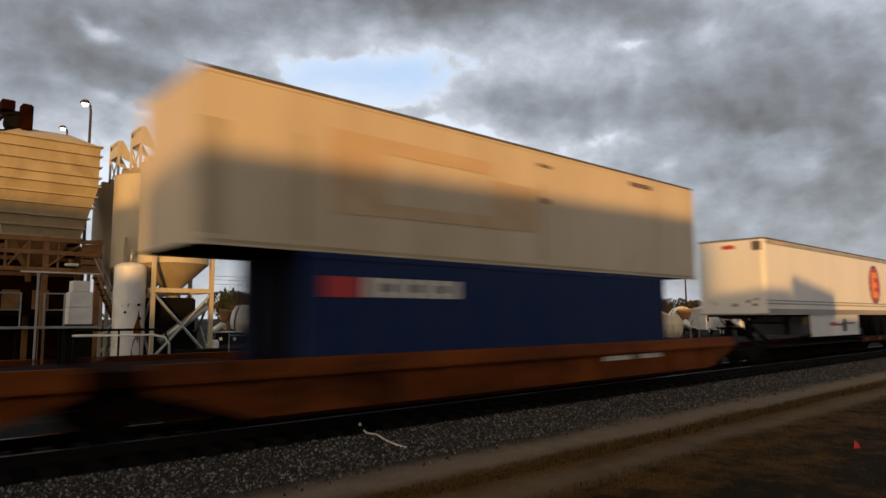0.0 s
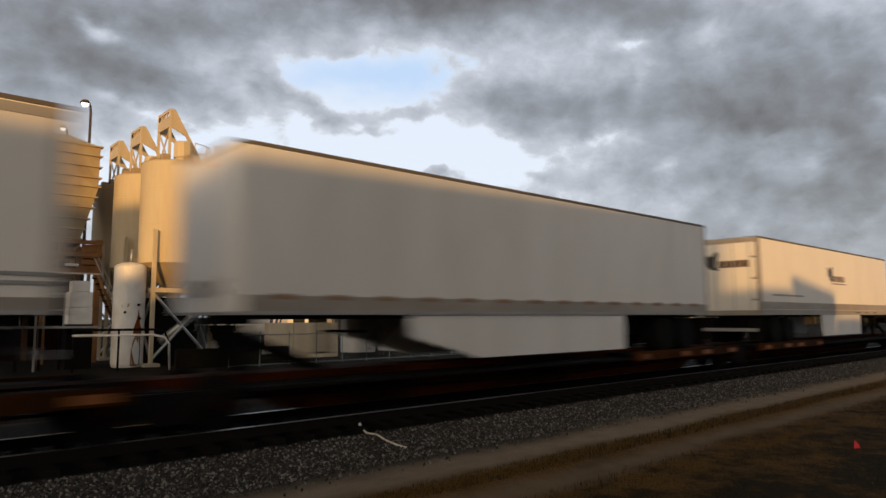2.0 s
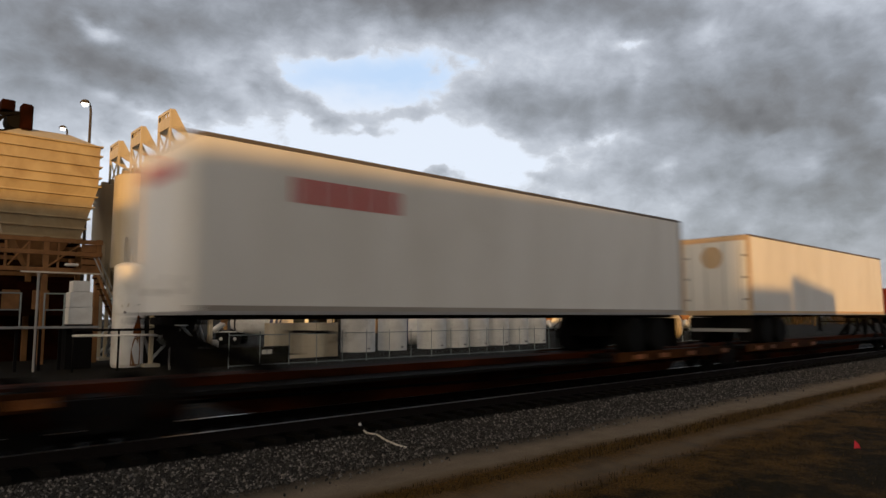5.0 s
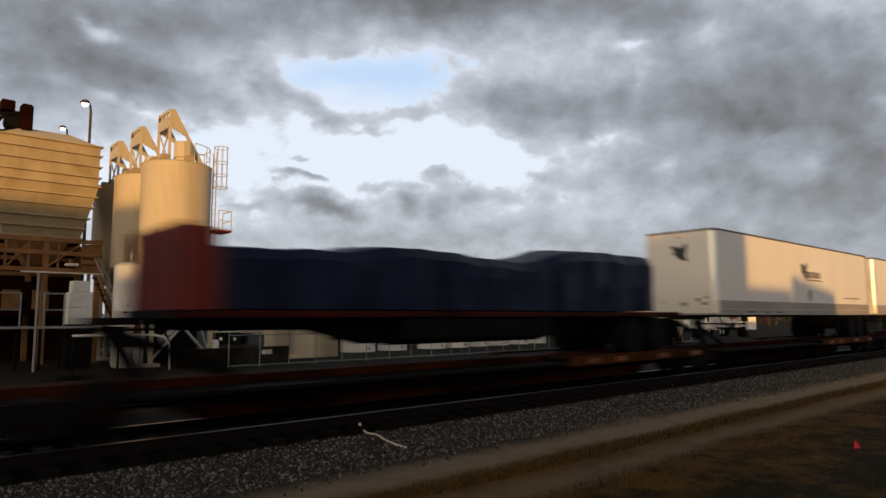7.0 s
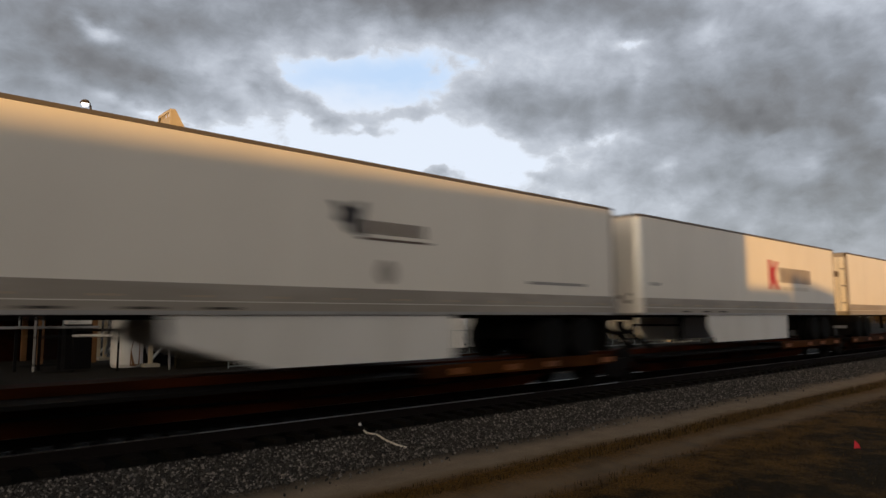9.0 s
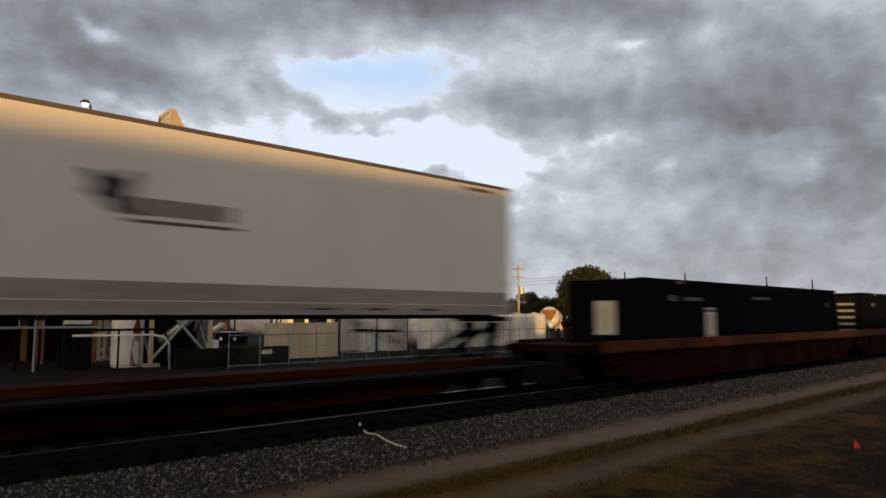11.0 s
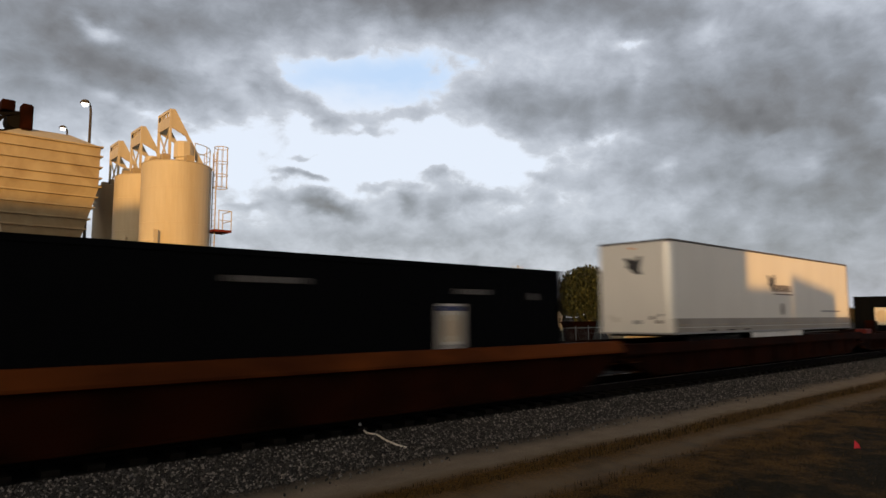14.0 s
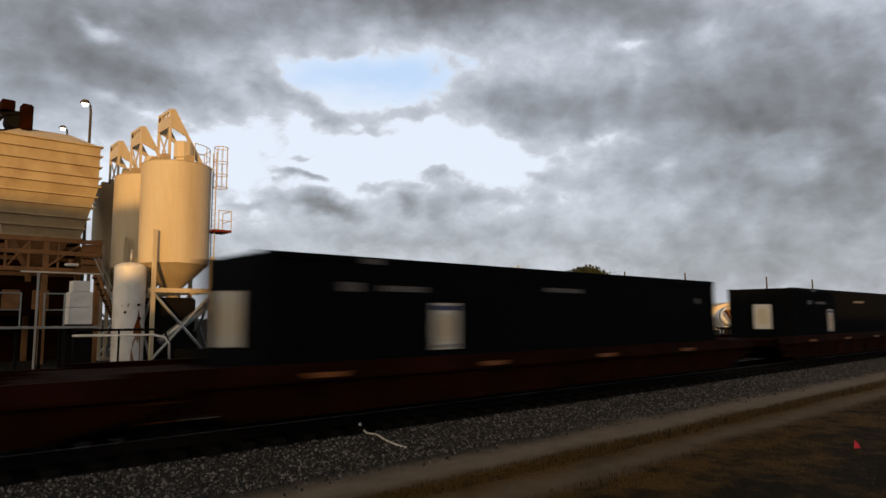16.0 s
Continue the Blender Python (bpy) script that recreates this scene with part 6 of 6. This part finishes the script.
tree(92.2, 66.0, 11.1, 11.4, "large rounded dark green tree", "leaf", 3, 20000, 0.32, True)
tree(55.3, 125.0, 8.0, 8.0, "dark tree behind the mixer truck", "leaf", 4, 1500, 0.5)
TREES = []
rng0 = random.Random(12)
for i in range(15):
    f = i / 14
    x, y = 58 + 24 * f, 123 - 18 * f
    TREES.append((x + rng0.uniform(-2, 2), y + rng0.uniform(-3, 3), 7.4 - 2.6 * f + rng0.uniform(-0.8, 0.8), rng0.uniform(5, 8), "leafbrown"))
for i in range(20):
    f = i / 19
    TREES.append((84 + 40 * f + rng0.uniform(-2, 2), 128 - 30 * f + rng0.uniform(-4, 4), 4.6 + 2.0 * f + rng0.uniform(-0.6, 0.8), rng0.uniform(6, 9), "leaf" if i % 3 else "leafbrown"))
for i in range(7):
    f = i / 6
    TREES.append((100 + 14 * f + rng0.uniform(-1, 1), 104 - 14 * f + rng0.uniform(-2, 2), 7.2 + rng0.uniform(-0.8, 0.8), rng0.uniform(5, 7), "leaf"))
for i in range(8):
    f = i / 7
    TREES.append((106 + 26 * f, 70 - 7 * f + rng0.uniform(-2, 2), 8.0 - 3.6 * f + rng0.uniform(-0.6, 0.6), rng0.uniform(5, 7), "leafbrown" if i % 2 else "leaf"))
for i in range(10):
    f = i / 9
    TREES.append((140 + 90 * f, 80 - 20 * f + rng0.uniform(-2, 2), 4.6 + rng0.uniform(-0.6, 0.6), rng0.uniform(8, 12), "leafbrown" if i % 2 else "leaf"))
for i, (x, y, h, w, mat) in enumerate(TREES):
    tree(x, y, h + 0.2, w, "brownish sunlit tree of the far tree line" if mat == "leafbrown" else "dark green tree of the far tree line", mat, 20 + i, 2600, 0.24)


def conifer(x, y, h):
    t = thing("cypress", "narrow dark pointed conifer", "tree", "trees", at=pose(x, y, Z0))
    part_tube("trunk", "bark", t, ((0, 0, 0), (0, 0, h * 0.8)), [0.2, 0.05], 6)
    blobs = [(0, 0, h * (0.2 + 0.75 * k / 9), max(0.15, 1.5 * (1 - k / 9.5)), h * 0.1) for k in range(10)]
    ob = new("crown", crown_mesh(random.Random(6), blobs, 1200, 0.3, "leaf"))
    ob.parent = t


conifer(77.4, 119.2, 9.2)
conifer(113.0, 66.0, 7.8)


def palm(x, y, h, spread, seed):
    t = thing("palm_tree", "palm tree with drooping fronds", "tree", "palms", at=pose(x, y, Z0))
    part_tube("trunk", "bark", t, ((0, 0, 0), (0.2, 0, h * 0.5), (0.1, 0, h)), [0.28, 0.2, 0.18], 8)
    rng = random.Random(seed)
    for i in range(60):
        a = rng.uniform(0, 6.28)
        lift = rng.uniform(-0.7, 2.2)
        length = spread * rng.uniform(0.8, 1.1)
        verts, faces = [], []
        d, s = Vector((math.cos(a), math.sin(a), 0)), Vector((-math.sin(a), math.cos(a), 0))
        for k in range(12):
            f = (k + 0.6) / 12
            c = Vector((0.1, 0, h)) + d * (length * f) + Vector((0, 0, lift * length * 0.6 * f - length * 0.42 * f * f))
            for sg in (-1, 1):
                lw = 0.8 * math.sin(math.pi * min(0.95, f * 0.9 + 0.1)) + 0.1
                n = len(verts)
                verts += [tuple(c), tuple(c + d * 0.24), tuple(c + s * sg * lw + d * 0.25 - Vector((0, 0, 0.25 * lw)))]
                faces.append((n, n + 1, n + 2))
        me = bpy.data.meshes.new("frond")
        me.from_pydata(verts, [], faces)
        me.materials.append(M["palm"])
        o = new("frond", me)
        o.parent = t


palm(59.5, 81.2, 6.3, 2.7, 2)
palm(72.0, 100.0, 5.4, 2.0, 5)
palm(70.2, 108.0, 6.4, 1.8, 8)


def far_house(x, y, w, d, h, turn):
    b = thing("shed", "low pale industrial shed beyond the yard", "building", "far sheds", at=pose(x, y, Z0, 0, 0, turn))
    part_box("wall", "drum", b, (-w / 2, w / 2, -d / 2, d / 2, 0, h))
    bm = bmesh.new()
    o = [(-w / 2 - 0.3, h), (w / 2 + 0.3, h), (0, h + 1.2)]
    loft(bm, [[(a, -d / 2 - 0.3, z) for a, z in o], [(a, d / 2 + 0.3, z) for a, z in o]])
    part("roof", bm, "cream", b)
    for k in range(3):
        part_box("window", "glass", b, (-w / 2 + 1 + k * w / 3.4, -w / 2 + 2.2 + k * w / 3.4, -d / 2 - 0.04, -d / 2 + 0.01, h * 0.4, h * 0.75))


far_house(118.5, 55.5, 9, 7, 3.6, -40)
far_house(102.0, 61.0, 6, 5, 2.6, -40)


# ---- small things by the track ----
def marker_flag():
    f = thing("marker_flag", "small red plastic marker flag on a thin wire in the grass", "flag", at=pose(13.1, 3.9, Z0 - 0.02))
    part_tube("wire", "grey", f, ((0, 0, 0), (0.01, 0, 0.17)), 0.004, 5)
    bm = bmesh.new()
    loft(bm, [[(-0.06, 0.0, 0.03), (0.09, -0.06, 0.02), (0.06, -0.05, 0.10), (0.0, 0.0, 0.17)], [(-0.058, 0.004, 0.03), (0.092, -0.056, 0.02), (0.062, -0.046, 0.10), (0.002, 0.004, 0.17)]])
    part("flag_cloth", bm, "flag", f)


marker_flag()


def stray_hose():
    h = thing("plastic_hose", "pale bent plastic hose lying on the ballast", "hose")
    part_tube("hose", "pale", h, ((7.31, 10.42, -0.21), (7.15, 10.0, -0.235), (7.27, 9.85, -0.26), (7.25, 9.55, -0.32), (7.30, 9.30, -0.37), (7.38, 9.15, -0.40)), 0.018, 6)
    part_tube("cap", "drum", h, ((7.31, 10.45, -0.24), (7.31, 10.45, -0.15), (7.31, 10.45, -0.12)), [0.030, 0.030, 0.012], 8)


stray_hose()


# ---- what moves ----
def motions():
    times = [i * 0.5 for i in range(33)]
    for ob, x0 in MOVING:
        walk(ob, [(t, pose(x0 - run(t), MID, 0)) for t in times])
    # the wheels roll on the rails: their turn follows from the way gone
    steps = [i / 30 for i in range(481)]
    turns = [-math.degrees(run(t) / 0.46) % 360 for t in steps]
    for w, x in WHEELSETS:
        walk(w, [(t, pose(x, 0, 0.46, 0, a, 0)) for t, a in zip(steps, turns)])


motions()
